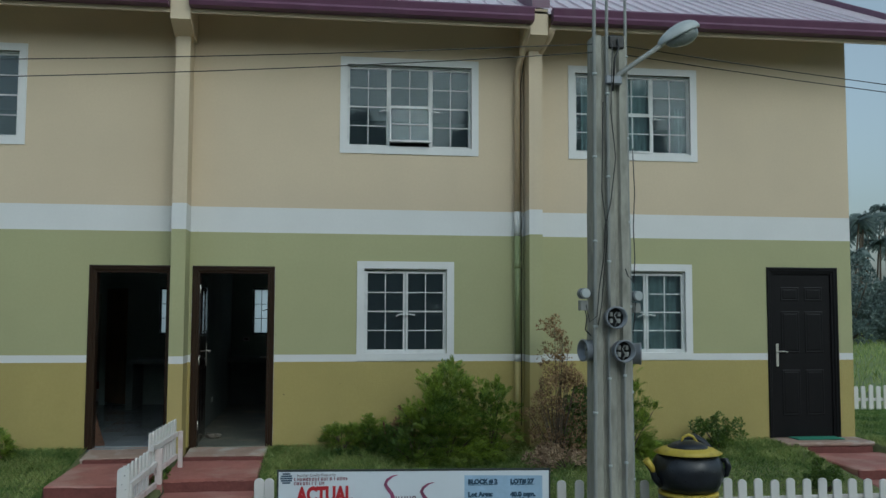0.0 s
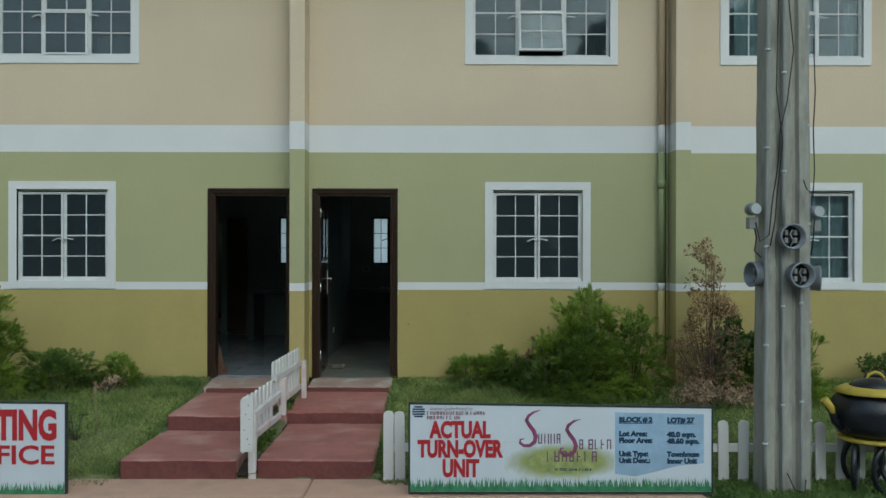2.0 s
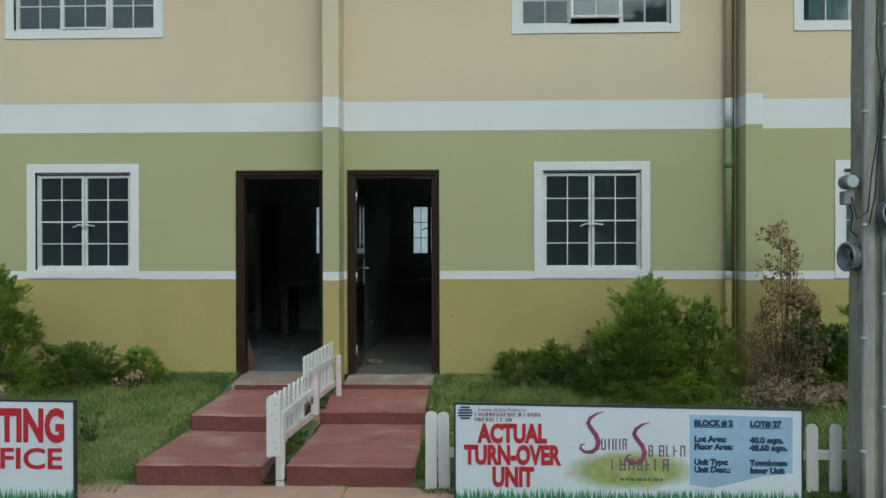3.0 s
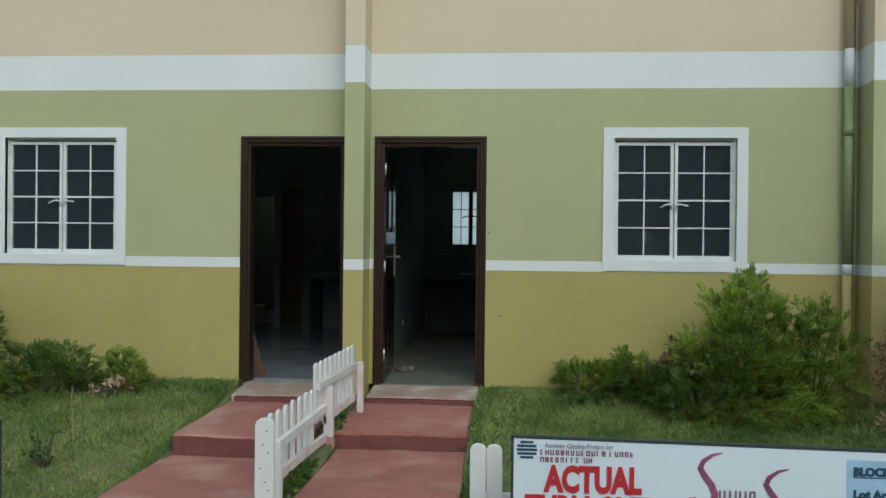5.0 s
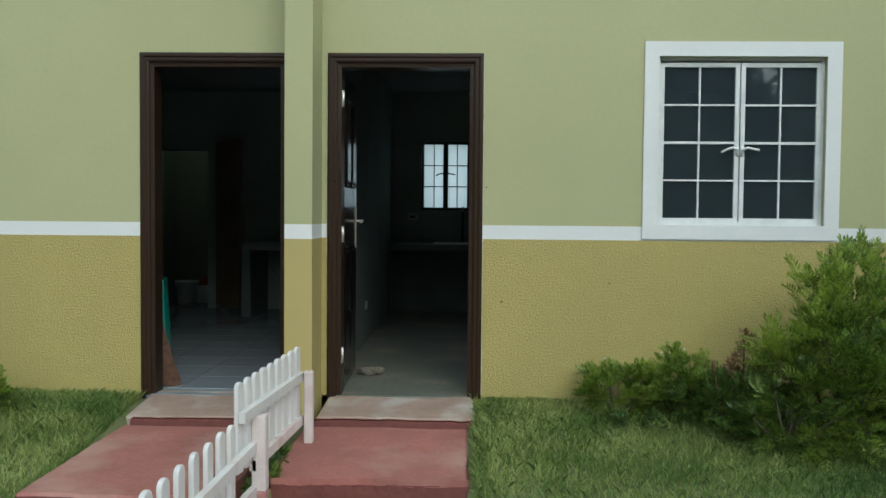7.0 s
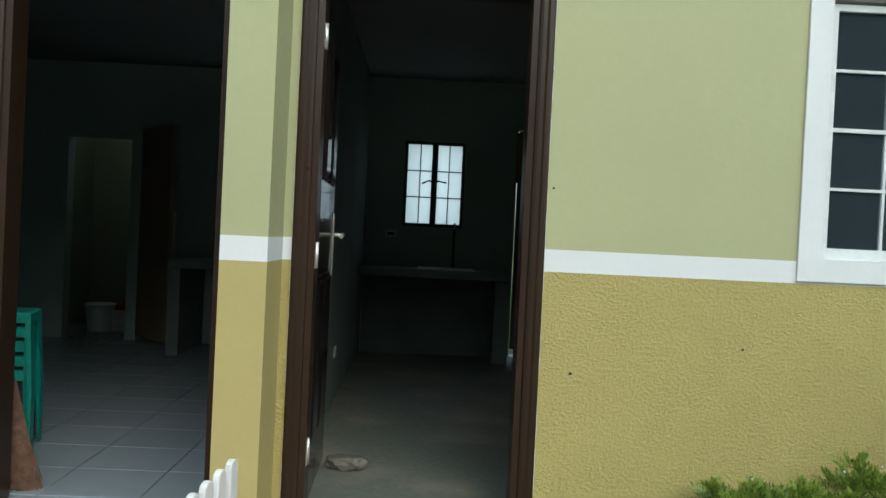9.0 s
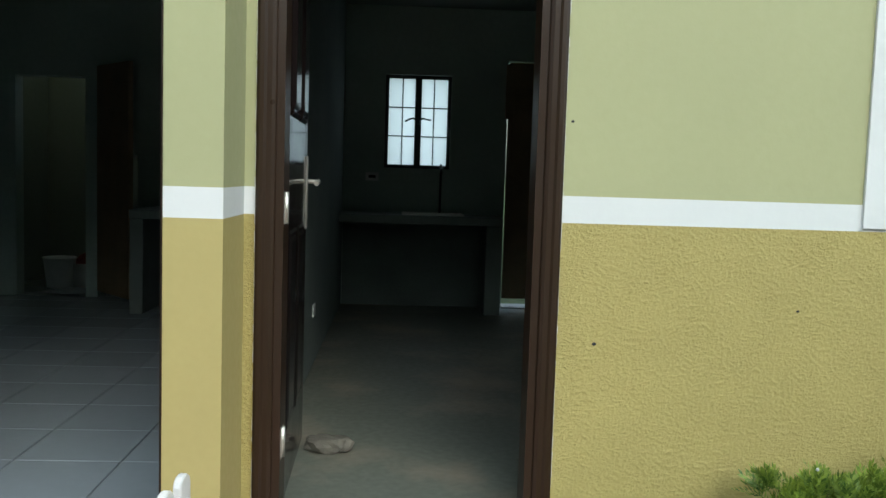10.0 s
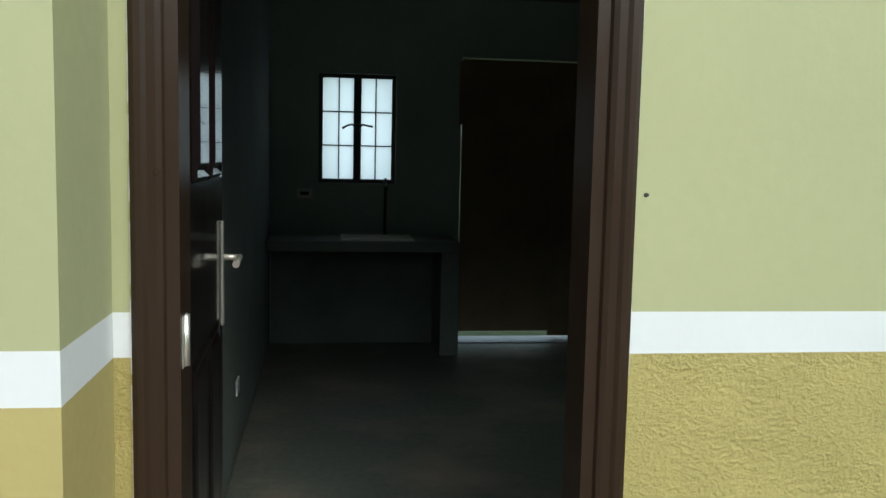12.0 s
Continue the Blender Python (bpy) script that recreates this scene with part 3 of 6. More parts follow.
prof = [(-0.60, 4.975), (-0.715, 4.985), (-0.735, 5.03), (-0.715, 5.06), (-0.735, 5.13), (-0.72, 5.15), (-0.60, 5.14)]
for xa, xb in ((HOUSE_L - 0.3, -0.225), (0.0, 3.94), (4.165, 8.98)):
    vs = [[bm.verts.new((x, y, z)) for y, z in prof] for x in (xa, xb)]
    bm.faces.new(vs[0])
    bm.faces.new(vs[1][::-1])
    for k in range(len(prof)):
        bm.faces.new((vs[0][k], vs[0][(k + 1) % len(prof)], vs[1][(k + 1) % len(prof)], vs[1][k]))
bmesh.ops.recalc_face_normals(bm, faces=bm.faces)
part("gutter", bm, PURPLE, roof, "purple metal eave gutter")
bm = bmesh.new()
for xa, xb in ((HOUSE_L - 0.2, -0.225), (0.0, 3.94), (4.165, 8.9)):
    box(bm, xa, xb, -0.597, -0.575, 4.925, 5.08)
    vq = [bm.verts.new(p) for p in ((xa, -0.574, 5.05), (xb, -0.574, 5.05), (xb, -0.004, 5.33), (xa, -0.004, 5.33), (xa, -0.574, 5.07), (xb, -0.574, 5.07), (xb, -0.004, 5.35), (xa, -0.004, 5.35))]
    for f in ((0, 1, 2, 3), (7, 6, 5, 4), (0, 4, 5, 1), (1, 5, 6, 2), (2, 6, 7, 3), (3, 7, 4, 0)):
        bm.faces.new([vq[i] for i in f])
part("soffit", bm, CREAM, roof, "cream eave board")
bm = bmesh.new()
side = [(-0.74, 4.97), (-0.74, 5.15), (4.2, 5.15 + 4.94 * SLOPE), (9.1, 5.15), (9.1, 4.97), (4.2, 4.97 + 4.94 * SLOPE)]
vs = [[bm.verts.new((x, y, z)) for y, z in side] for x in (8.955, 9.0)]
for k in range(6):
    bm.faces.new((vs[0][k], vs[0][(k + 1) % 6], vs[1][(k + 1) % 6], vs[1][k]))
for row in vs:
    bm.faces.new([row[i] for i in (0, 1, 2, 5)])
    bm.faces.new([row[i] for i in (2, 3, 4, 5)])
bmesh.ops.recalc_face_normals(bm, faces=bm.faces)
part("barge_board", bm, PURPLE, roof, "purple metal gable edge")
# gable of the end wall
bm = bmesh.new()
tri = [(0.15, 6.2 - 0.7), (4.2, 7.45), (4.75, 7.2), (4.75, 5.06), (0.15, 5.06)]
vs = [[bm.verts.new((x, y, z)) for y, z in tri] for x in (HOUSE_R - 0.13, HOUSE_R - 0.006)]
bm.faces.new(vs[0])
bm.faces.new(vs[1][::-1])
for k in range(5):
    bm.faces.new((vs[0][k], vs[0][(k + 1) % 5], vs[1][(k + 1) % 5], vs[1][k]))
bmesh.ops.recalc_face_normals(bm, faces=bm.faces)
part("gable", bm, CREAM, roof, "cream gable wall")

# downpipes beside the second pilaster
for x, ends in ((3.872, True), (4.155, False)):
    pipe = thing("downpipe", label="round rain pipe painted to match the wall bands", category="rain pipe")
    if ends:
        part("upper_length", one_tube([(x, -0.06, 2.80), (x, -0.06, 4.45), (x, -0.09, 4.55), (x + 0.035, -0.45, 4.86), (x + 0.04, -0.6, 4.97)], 0.038, 12), PIPE_CREAM, pipe)
        part("white_length", one_tube([(x, -0.06, 2.50), (x, -0.06, 2.80)], 0.038, 12), WHITE_BAND, pipe)
        part("green_length", one_tube([(x, -0.06, 1.06), (x, -0.06, 2.50)], 0.038, 12), PIPE_GREEN, pipe)
        part("collar", one_tube([(x, -0.06, 2.10), (x, -0.06, 2.19)], 0.044, 12), PIPE_GREEN, pipe)
        part("white_length", one_tube([(x, -0.06, 0.975), (x, -0.06, 1.06)], 0.038, 12), WHITE_BAND, pipe)
        part("lower_length", one_tube([(x, -0.06, -0.08), (x, -0.06, 0.975)], 0.038, 12), OCHRE_SMOOTH, pipe)
    else:
        part("elbow", one_tube([(x + 0.03, -0.6, 4.93), (x + 0.02, -0.5, 4.86), (x - 0.02, -0.36, 4.78), (x - 0.05, -0.30, 4.72)], 0.038, 12), PIPE_CREAM, pipe)
cable = tagged(part("wall_cable", one_tube([(3.925, -0.02, 0.2), (3.925, -0.02, 4.4), (3.93, -0.25, 4.74), (3.935, -0.45, 4.90)], 0.006, 5), WIRE), "thin black cable beside the rain pipe", "cable")


# ---- windows ----
def pane_mesh(w, h, single=False):
    me = bpy.data.meshes.new("pane")
    if single:
        me.from_pydata([(0, 0, 0), (w, 0, 0), (w, 0, h), (0, 0, h)], [], [(0, 1, 2, 3)])
    else:
        me.from_pydata([(0, 0, 0), (w, 0, 0), (w, 0, h), (0, 0, h), (0, 0.004, 0), (w, 0.004, 0), (w, 0.004, h), (0, 0.004, h)], [], [(0, 1, 2, 3), (7, 6, 5, 4)])
    return me


def latch(parent, x, y, z, way, mat):
    bm = one_tube([(x, y, z - 0.035), (x, y, z + 0.03)], 0.008, 6)
    tube(bm, [(x, y - 0.008, z), (x + way * 0.03, y - 0.018, z + 0.018), (x + way * 0.06, y - 0.02, z + 0.01), (x + way * 0.10, y - 0.02, z - 0.004 + 0.008 * way)], [0.008, 0.008, 0.007, 0.008], 6)
    return part("handle", bm, mat, parent)


def casement(parent, x0, x1, z0, z1, y, cols, rows, glass, frame_mat, bar=0.011, rim=0.026, cx=None, turn=0.0):
    """A framed leaf of small panes."""
    bm = bmesh.new()
    for a, b, c, d in ((x0, x1, z0, z0 + rim), (x0, x1, z1 - rim, z1), (x0, x0 + rim, z0 + rim, z1 - rim), (x1 - rim, x1, z0 + rim, z1 - rim)):
        box(bm, a, b, y - 0.015, y + 0.015, c, d)
    w, h = (x1 - x0 - 2 * rim) / cols, (z1 - z0 - 2 * rim) / rows
    for i in range(1, cols):
        box(bm, x0 + rim + i * w - bar / 2, x0 + rim + i * w + bar / 2, y - 0.010, y + 0.010, z0 + rim, z1 - rim)
    for j in range(1, rows):
        hb = bar * (1.4 if rows == 4 and j == 2 else 1)
        box(bm, x0 + rim, x1 - rim, y - 0.012, y + 0.012, z0 + rim + j * h - hb / 2, z0 + rim + j * h + hb / 2)
    leaf = part("casement", bm, frame_mat, parent)
    me = pane_mesh(w, h, glass is CLEAR)
    me.materials.append(glass)
    for i in range(cols):
        for j in range(rows):
            p = new("pane", me)
            p.location = (x0 + rim + i * w, y, z0 + rim + j * h)
            p.parent = leaf
    return leaf


def trim_round(parent, x0, x1, z0, z1, w=TRIM, proud=0.012):
    bm = bmesh.new()
    for a, b, c, d in ((x0, x1, z0, z0 + w), (x0, x1, z1 - w, z1), (x0, x0 + w, z0 + w, z1 - w), (x1 - w, x1, z0 + w, z1 - w)):
        box(bm, a, b, -proud, 0.0 + 0.10, c, d)
    return part("window_surround", bm, WHITE_BAND, parent, "white painted plaster surround")


def outer_frame(parent, x0, x1, z0, z1, y, mat, w=0.022):
    bm = bmesh.new()
    for a, b, c, d in ((x0, x1, z0, z0 + w), (x0, x1, z1 - w, z1), (x0, x0 + w, z0 + w, z1 - w), (x1 - w, x1, z0 + w, z1 - w)):
        box(bm, a, b, y - 0.03, y + 0.03, c, d)
    return part("window_frame", bm, mat, parent)


def low_window(name, x0, x1, label):
    z0, z1, y = 0.985, 2.175, 0.065
    w = thing(name, label=label, kind="structure")
    trim_round(w, x0, x1, z0, z1)
    a, b, c, d = x0 + TRIM - 0.004, x1 - TRIM + 0.004, z0 + TRIM - 0.004, z1 - TRIM + 0.004
    outer_frame(w, a, b, c, d, y, FRAME)
    mid = (a + b) / 2
    casement(w, a + 0.02, mid - 0.004, c + 0.02, d - 0.035, y - 0.012, 2, 4, GLASS, FRAME)
    casement(w, mid + 0.004, b - 0.02, c + 0.02, d - 0.035, y - 0.012, 2, 4, GLASS, FRAME)
    zc = (c + d) / 2 - 0.055
    latch(w, mid - 0.014, y - 0.03, zc, -1, FRAME)
    latch(w, mid + 0.014, y - 0.03, zc, 1, FRAME)
    return w


def high_window(name, x0, x1, label, ajar=0.0):
    z0, z1, y = 3.482, 4.668, 0.065
    w = thing(name, label=label, kind="structure")
    trim_round(w, x0, x1, z0, z1)
    a, b, c, d = x0 + TRIM - 0.004, x1 - TRIM + 0.004, z0 + TRIM - 0.004, z1 - TRIM + 0.004
    outer_frame(w, a, b, c, d, y, FRAME)
    t1, t2 = a + (b - a) * 0.333, a + (b - a) * 0.667
    zm = (c + d) / 2 - 0.005
    for u, v in ((a + 0.018, t1 - 0.012), (t2 + 0.012, b - 0.018)):
        casement(w, u, v, c + 0.018, d - 0.03, y, 2, 4, GLASS, FRAME, rim=0.016)
    bm = bmesh.new()
    box(bm, t1 - 0.011, t1 + 0.011, y - 0.02, y + 0.02, c + 0.02, d - 0.02)
    box(bm, t2 - 0.011, t2 + 0.011, y - 0.02, y + 0.02, c + 0.02, d - 0.02)
    part("mullion", bm, FRAME, w)
    casement(w, t1 + 0.012, t2 - 0.012, zm + 0.012, d - 0.03, y, 2, 2, GLASS, FRAME, rim=0.014)
    leaf = casement(w, t1 + 0.004, t2 - 0.004, c + 0.02 + (0.025 if ajar else 0), zm, y - 0.03, 2, 2, GLASS, FRAME, rim=0.022)
    if ajar:
        leaf.matrix_basis = pose(0, y, zm) @ pose(0, 0, 0, -ajar) @ pose(0, -y, -zm)
    latch(w, t1 - 0.02, y - 0.02, zm - 0.06, -1, FRAME)
    latch(w, t2 + 0.02, y - 0.02, zm - 0.06, 1, FRAME)
    return w


low_window("window_1", *WIN_LOW[0], "white steel casement window with sixteen panes in a white surround")
low_window("window_2", *WIN_LOW[1], "white steel casement window with sixteen dark panes above green shrubs")
low_window("window_3", *WIN_LOW[2], "white steel casement window with pale curtains behind its panes")
high_window("window_4", *WIN_UP[0], "upstairs white steel window with three bays of small panes")
high_window("window_5", *WIN_UP[1], "upstairs white steel window with its middle awning sash pushed open", 11)
high_window("window_6", *WIN_UP[2], "upstairs white steel window with curtains behind the small panes")


def wavy_cloth(name, x0, x1, y, z0, z1, label, waves=9):
    bm, n = bmesh.new(), waves * 6
    rows = [[bm.verts.new((x0 + (x1 - x0) * i / n, y + 0.02 * math.sin(i / n * waves * 2 * math.pi) * (1 - 0.3 * k), z0 + (z1 - z0) * k)) for i in range(n + 1)] for k in (0, 1)]
    for i in range(n):
        bm.faces.new((rows[0][i], rows[0][i + 1], rows[1][i + 1], rows[1][i])).smooth = True
    tube(bm, [(x0, y, z1), (x1, y, z1)], 0.006, 6)
    for x in (x0 + 0.02, x1 - 0.02):
        tube(bm, [(x, y, z1), (x, 0.146, z1)], 0.006, 6)
    return tagged(part(name, bm, CURTAIN), label, "curtain")


wavy_cloth("curtain", 5.0, 6.0, 0.174, 0.95, 2.05, "pale gathered curtain behind a ground floor window")
wavy_cloth("curtain", 4.75, 5.62, 0.174, 3.5, 4.6, "pale curtain drawn across an upstairs window")
wavy_cloth("curtain", 6.00, 6.10, 0.174, 3.6, 4.2, "short end of pale curtain caught at an upstairs window", 2)


def back_window(name, x0, x1):
    w = thing(name, label="small dark framed rear kitchen window with twelve bright panes", kind="structure")
    y = BACK + 0.06
    outer_frame(w, x0, x1, 1.170, 1.954, y, BLACK_PLASTIC, 0.016)
    mid = (x0 + x1) / 2
    casement(w, x0 + 0.014, mid - 0.002, 1.184, 1.940, y, 2, 3, CLEAR, BLACK_PLASTIC, 0.008, 0.014)
    casement(w, mid + 0.002, x1 - 0.014, 1.184, 1.940, y, 2, 3, CLEAR, BLACK_PLASTIC, 0.008, 0.014)
    part("mullion", one_box(mid - 0.027, mid + 0.027, y - 0.022, y + 0.02, 1.184, 1.941), BLACK_PLASTIC, w)
    latch(w, mid - 0.01, y - 0.03, 1.575, -1, BLACK_PLASTIC)
    latch(w, mid + 0.01, y - 0.03, 1.575, 1, BLACK_PLASTIC)


back_window("window_7", *BACK_WIN[0])
back_window("window_8", *BACK_WIN[1])


# ---- doors ----
def door_frame(parent, x0, x1, z1, z0=-0.01, mat=BROWN):
    """A moulded casing, standing proud of the wall, round the opening."""
    prof = [(0.0, -0.010), (0.010, -0.016), (0.022, -0.016), (0.030, -0.008), (0.046, -0.008), (0.056, -0.002), (0.060, 0.008), (0.084, 0.010), (0.084, 0.14), (0.032, 0.14), (0.032, 0.0), (0.0, 0.0)]
    rows, bm = [], bmesh.new()
    for path in ("l0", "l1", "r1", "r0"):
        row = []
        for d, y in prof:
            x = x0 + d if path[0] == "l" else x1 - d
            z = z0 if path[1] == "0" else z1 - d
            row.append(bm.verts.new((x, y, z)))
        rows.append(row)
    for r, s in zip(rows, rows[1:]):
        for k in range(len(prof)):
            bm.faces.new((r[k], r[(k + 1) % len(prof)], s[(k + 1) % len(prof)], s[k]))
    bm.faces.new(rows[0])
    bm.faces.new(rows[-1][::-1])
    bmesh.ops.recalc_face_normals(bm, faces=bm.faces)
    return part("door_frame", bm, mat, parent, "dark brown moulded door frame")


def panel(parent, x0, x1, z0, z1, y, mat, arch=0.0, side=-1, relief=1.0):
    """A raised field with a sunk moulding, on the leaf's face at y."""
    n = 7 if arch else 1
    rings = []
    for inset, out in ((0, 0.0), (0.012, 0.010), (0.026, 0.004), (0.042, 0.013)):
        a, b, c, d = x0 + inset, x1 - inset, z0 + inset, z1 - inset
        top = [(b + (a - b) * i / n, d + arch * (1 - (2 * i / n - 1) ** 2) if arch else d) for i in range(n + 1)]
        rings.append([(x, y + side * out * relief, z) for x, z in [(a, c), (b, c)] + top])
    bm = bmesh.new()
    vs = [[bm.verts.new(p) for p in r] for r in rings]
    for r, s in zip(vs, vs[1:]):
        for k in range(len(r)):
            bm.faces.new((r[k], r[(k + 1) % len(r)], s[(k + 1) % len(r)], s[k]))
    bm.faces.new(vs[-1])
    bmesh.ops.recalc_face_normals(bm, faces=bm.faces)
    return part("panel", bm, mat, parent)


def lever(parent, x, z, y, way, side=-1):
    bm = one_box(x - 0.018, x + 0.018, min(y, y + side * 0.008), max(y, y + side * 0.008), z - 0.19, z + 0.10, bevel=0.003)
    tube(bm, [(x, y, z), (x, y + side * 0.05, z)], 0.009, 8)
    tube(bm, [(x, y + side * 0.05, z), (x + way * 0.06, y + side * 0.052, z + 0.003), (x + way * 0.12, y + side * 0.05, z - 0.006)], [0.010, 0.009, 0.010], 8)
    return part("handle", bm, STEEL, parent, "polished steel lever on a long plate")


def leaf(parent, w, h, mat, sides=(-1,)):
    """A panelled leaf from its hinge at x = 0 to x = w, its thickness from y = 0 to 0.04."""
    bm = one_box(0, w, 0, 0.04, 0, h, bevel=0.002)
    ob = part("leaf", bm, mat, parent)
    for side in sides:
        y = -0.0005 if side < 0 else 0.0405
        for a, b in ((0.11 * w / 0.78, 0.46 * w), (0.54 * w, w - 0.11 * w / 0.78)):
            panel(ob, a, b, 1.28, 1.76, y, mat, 0.09, side)
            panel(ob, a, b, 0.22, 0.90, y, mat, 0, side, 0.35)
        lever(ob, w - 0.05, 1.06, y, -1, side)
    return ob


door_1 = thing("door_1", label="dark brown panelled front door standing open into the empty room", kind="structure")
door_frame(door_1, *DOORS[1], DOOR_TOP)
lf = leaf(door_1, 0.775, 1.99, LEAF_PAINT, (-1, 1))
lf.matrix_basis = pose(0.084, 0.085, 0.012, 0, 0, 91.2)
for z in (0.24, 0.995, 1.83):
    bm = one_tube([(0.088, 0.062, z - 0.05), (0.088, 0.062, z + 0.05)], 0.008, 8)
    box(bm, 0.0855, 0.0875, 0.03, 0.085, z - 0.05, z + 0.05)
    part("hinge", bm, STEEL, door_1, "steel butt hinge")
bm, rc = bmesh.new(), random.Random(12)
for xe, sg in ((0.002, -1), (0.953, 1)):
    z = 0.01
    while z < 2.09:
        h = rc.uniform(0.01, 0.04)
        w = rc.uniform(0.0008, 0.0032)
        box(bm, min(xe, xe + sg * w), max(xe, xe + sg * w), -0.004, -0.0006, z, z + h)
        z += h
part("caulk", bm, WHITE_BAND, door_1, "ragged white caulk along the frame")
door_2 = thing("door_2", label="dark brown moulded frame of the open office doorway", kind="structure")
door_frame(door_2, *DOORS[0], DOOR_TOP)
door_3 = thing("door_3", label="closed near black panelled door with a steel lever at the end unit", kind="structure")
door_frame(door_3, *DOORS[2], 2.152, 0.0, DOOR_BLACK)
lf = part("leaf", one_box(7.203, 8.001, 0.03, 0.07, 0.0, 2.075, bevel=0.002), DOOR_BLACK, door_3)
for a, b in ((7.32, 7.57), (7.64, 7.89)):
    for c, d in ((1.72, 1.90), (1.06, 1.59), (0.27, 0.85)):
        panel(lf, a, b, c, d, 0.0295, DOOR_BLACK, relief=0.45)
lever(lf, 7.262, 1.08, 0.0295, 1)
tagged(part("doormat", one_box(7.36, 7.98, -0.26, -0.03, 0.004, 0.016, bevel=0.003), MAT_GREEN), "green rubber doormat on the doorstep", "doormat")
door_4 = thing("door_4", label="closed dull brown back door with daylight under it", kind="structure")
part("leaf", one_box(BACK_DOOR[0] + 0.010, 2.05, BACK + 0.02, BACK + 0.06, 0.07, 2.09, bevel=0.002), BACKDOOR, door_4)
# white strip put in for the daylight spilling under the door
part("sill", one_box(BACK_DOOR[0] + 0.004, BACK_DOOR[1] - 0.004, BACK - 0.10, BACK + 0.149, 0.001, 0.006), WHITE_BAND, door_4, "white strip painted as daylight on the floor")
# added piece that fills the dark gap beside the leaf
part("stop", one_box(2.054, 2.27, BACK + 0.03, BACK + 0.07, 0.03, 2.09), BACKDOOR, door_4)
# added block that cuts off the daylight slit above 1.61
part("stop", one_box(BACK_DOOR[0] - 0.02, BACK_DOOR[0] + 0.06, BACK - 0.02, BACK - 0.002, 1.61, 2.07), BACKDOOR, door_4)

# ---- steps and paths ----
def slab_run(name, pieces, label):
    """Cast slabs with worn, wavy edges; a piece's last number is how far its top falls from back to front."""
    run = thing(name, label=label, kind="structure")
    for nm, dims, mt, fall in pieces:
        bm = one_box(*dims, bevel=0.014)
        bmesh.ops.subdivide_edges(bm, edges=[e for e in bm.edges if e.calc_length() > 0.3], cuts=14, use_grid_fill=True)
        y0, y1, top = dims[2], dims[3], dims[5]
        for v in bm.verts:
            if v.co.z > top - 0.03:
                v.co.z -= fall * (y1 - v.co.y) / (y1 - y0)
                rim = 1 if v.co.y < y0 + 0.02 or v.co.x < dims[0] + 0.02 or v.co.x > dims[1] - 0.02 else 0.3
                v.co.z -= 0.010 * rim * max(0, noise.noise(v.co * 11))
            v.co += Vector((noise.noise(v.co * 4), noise.noise(v.co * 5 + Vector((5, 0, 0))), 0.5 * noise.noise(v.co * 3))) * 0.011
        bm.normal_update()
        # front faces take the darker red: stains plus painted shade
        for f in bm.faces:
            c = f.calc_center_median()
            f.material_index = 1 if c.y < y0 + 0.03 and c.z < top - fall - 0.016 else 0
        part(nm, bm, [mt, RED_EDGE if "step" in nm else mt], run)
    return run


slab_run("steps_1", [("threshold", (0.01, 0.915, -0.44, 0.10, -0.2, 0.0), THRESHOLD, 0.034),
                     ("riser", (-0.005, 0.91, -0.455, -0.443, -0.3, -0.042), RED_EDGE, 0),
                     ("upper_step", (-0.062, 0.878, -1.31, -0.459, -0.5, -0.082), RED_CEMENT, 0.058),
                     ("lower_step", (-0.045, 0.885, -2.77, -1.315, -0.6, -0.25), RED_CEMENT, 0)], "worn red cement steps up to the open front door")
slab_run("steps_2", [("threshold", (-1.10, -0.24, -0.43, 0.10, -0.2, -0.004), THRESHOLD, 0.040),
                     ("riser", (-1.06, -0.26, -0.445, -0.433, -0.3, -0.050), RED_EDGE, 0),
                     ("upper_step", (-1.10, -0.185, -1.66, -0.449, -0.5, -0.095), RED_CEMENT, 0.012),
                     ("lower_step", (-1.13, -0.20, -2.79, -1.665, -0.6, -0.245), RED_CEMENT, 0)], "worn red cement steps up to the office doorway")
slab_run("steps_3", [("threshold", (7.11, 8.26, -0.44, -0.002, -0.05, 0.0), THRESHOLD, 0),
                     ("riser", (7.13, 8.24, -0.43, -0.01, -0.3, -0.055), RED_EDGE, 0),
                     ("upper_step", (7.35, 8.38, -1.52, -0.434, -0.5, -0.13), RED_CEMENT, 0),
                     ("lower_step", (7.35, 8.39, -2.77, -1.525, -0.6, -0.24), RED_CEMENT, 0)], "red cement steps up to the closed black door")

bm = bmesh.new()
ny = 60
rows_s = []
for j in range(ny + 1):
    y = -2.80 + 2.55 * j / ny
    row = []
    for x in (-0.21, -0.16, -0.11, -0.06, -0.04, -0.03):
        z = -0.135 + (y + 0.3) * 0.09 + 0.018 * noise.noise(Vector((x * 14, y * 9, 2)))
        row.append(bm.verts.new((x, y, z)))
    rows_s.append(row)
for p, q in zip(rows_s, rows_s[1:]):
    for k in range(5):
        bm.faces.new((p[k], p[k + 1], q[k + 1], q[k]))
tagged(part("soil", bm, DARK_SOIL), "dark damp soil between the two red paths", kind="structure")

# ---- office room and kitchen ----
me = one_box(0.003, 0.397, 0.003, 0.397, -0.008, 0.0, bevel=0.002)
tile_first = part("tile", me, TILE, floor_left)
tiles = [(-0.575 - 0.4 * i, 0.156 + 0.4 * j) for i in range(10) for j in range(16)]
tile_first.location = (*tiles[0], 0)
for x, y in tiles[1:]:
    if x < HOUSE_L + 0.14:
        continue
    t = tile_first.copy()
    t.location = (x, y, 0)
    scene.collection.objects.link(t)


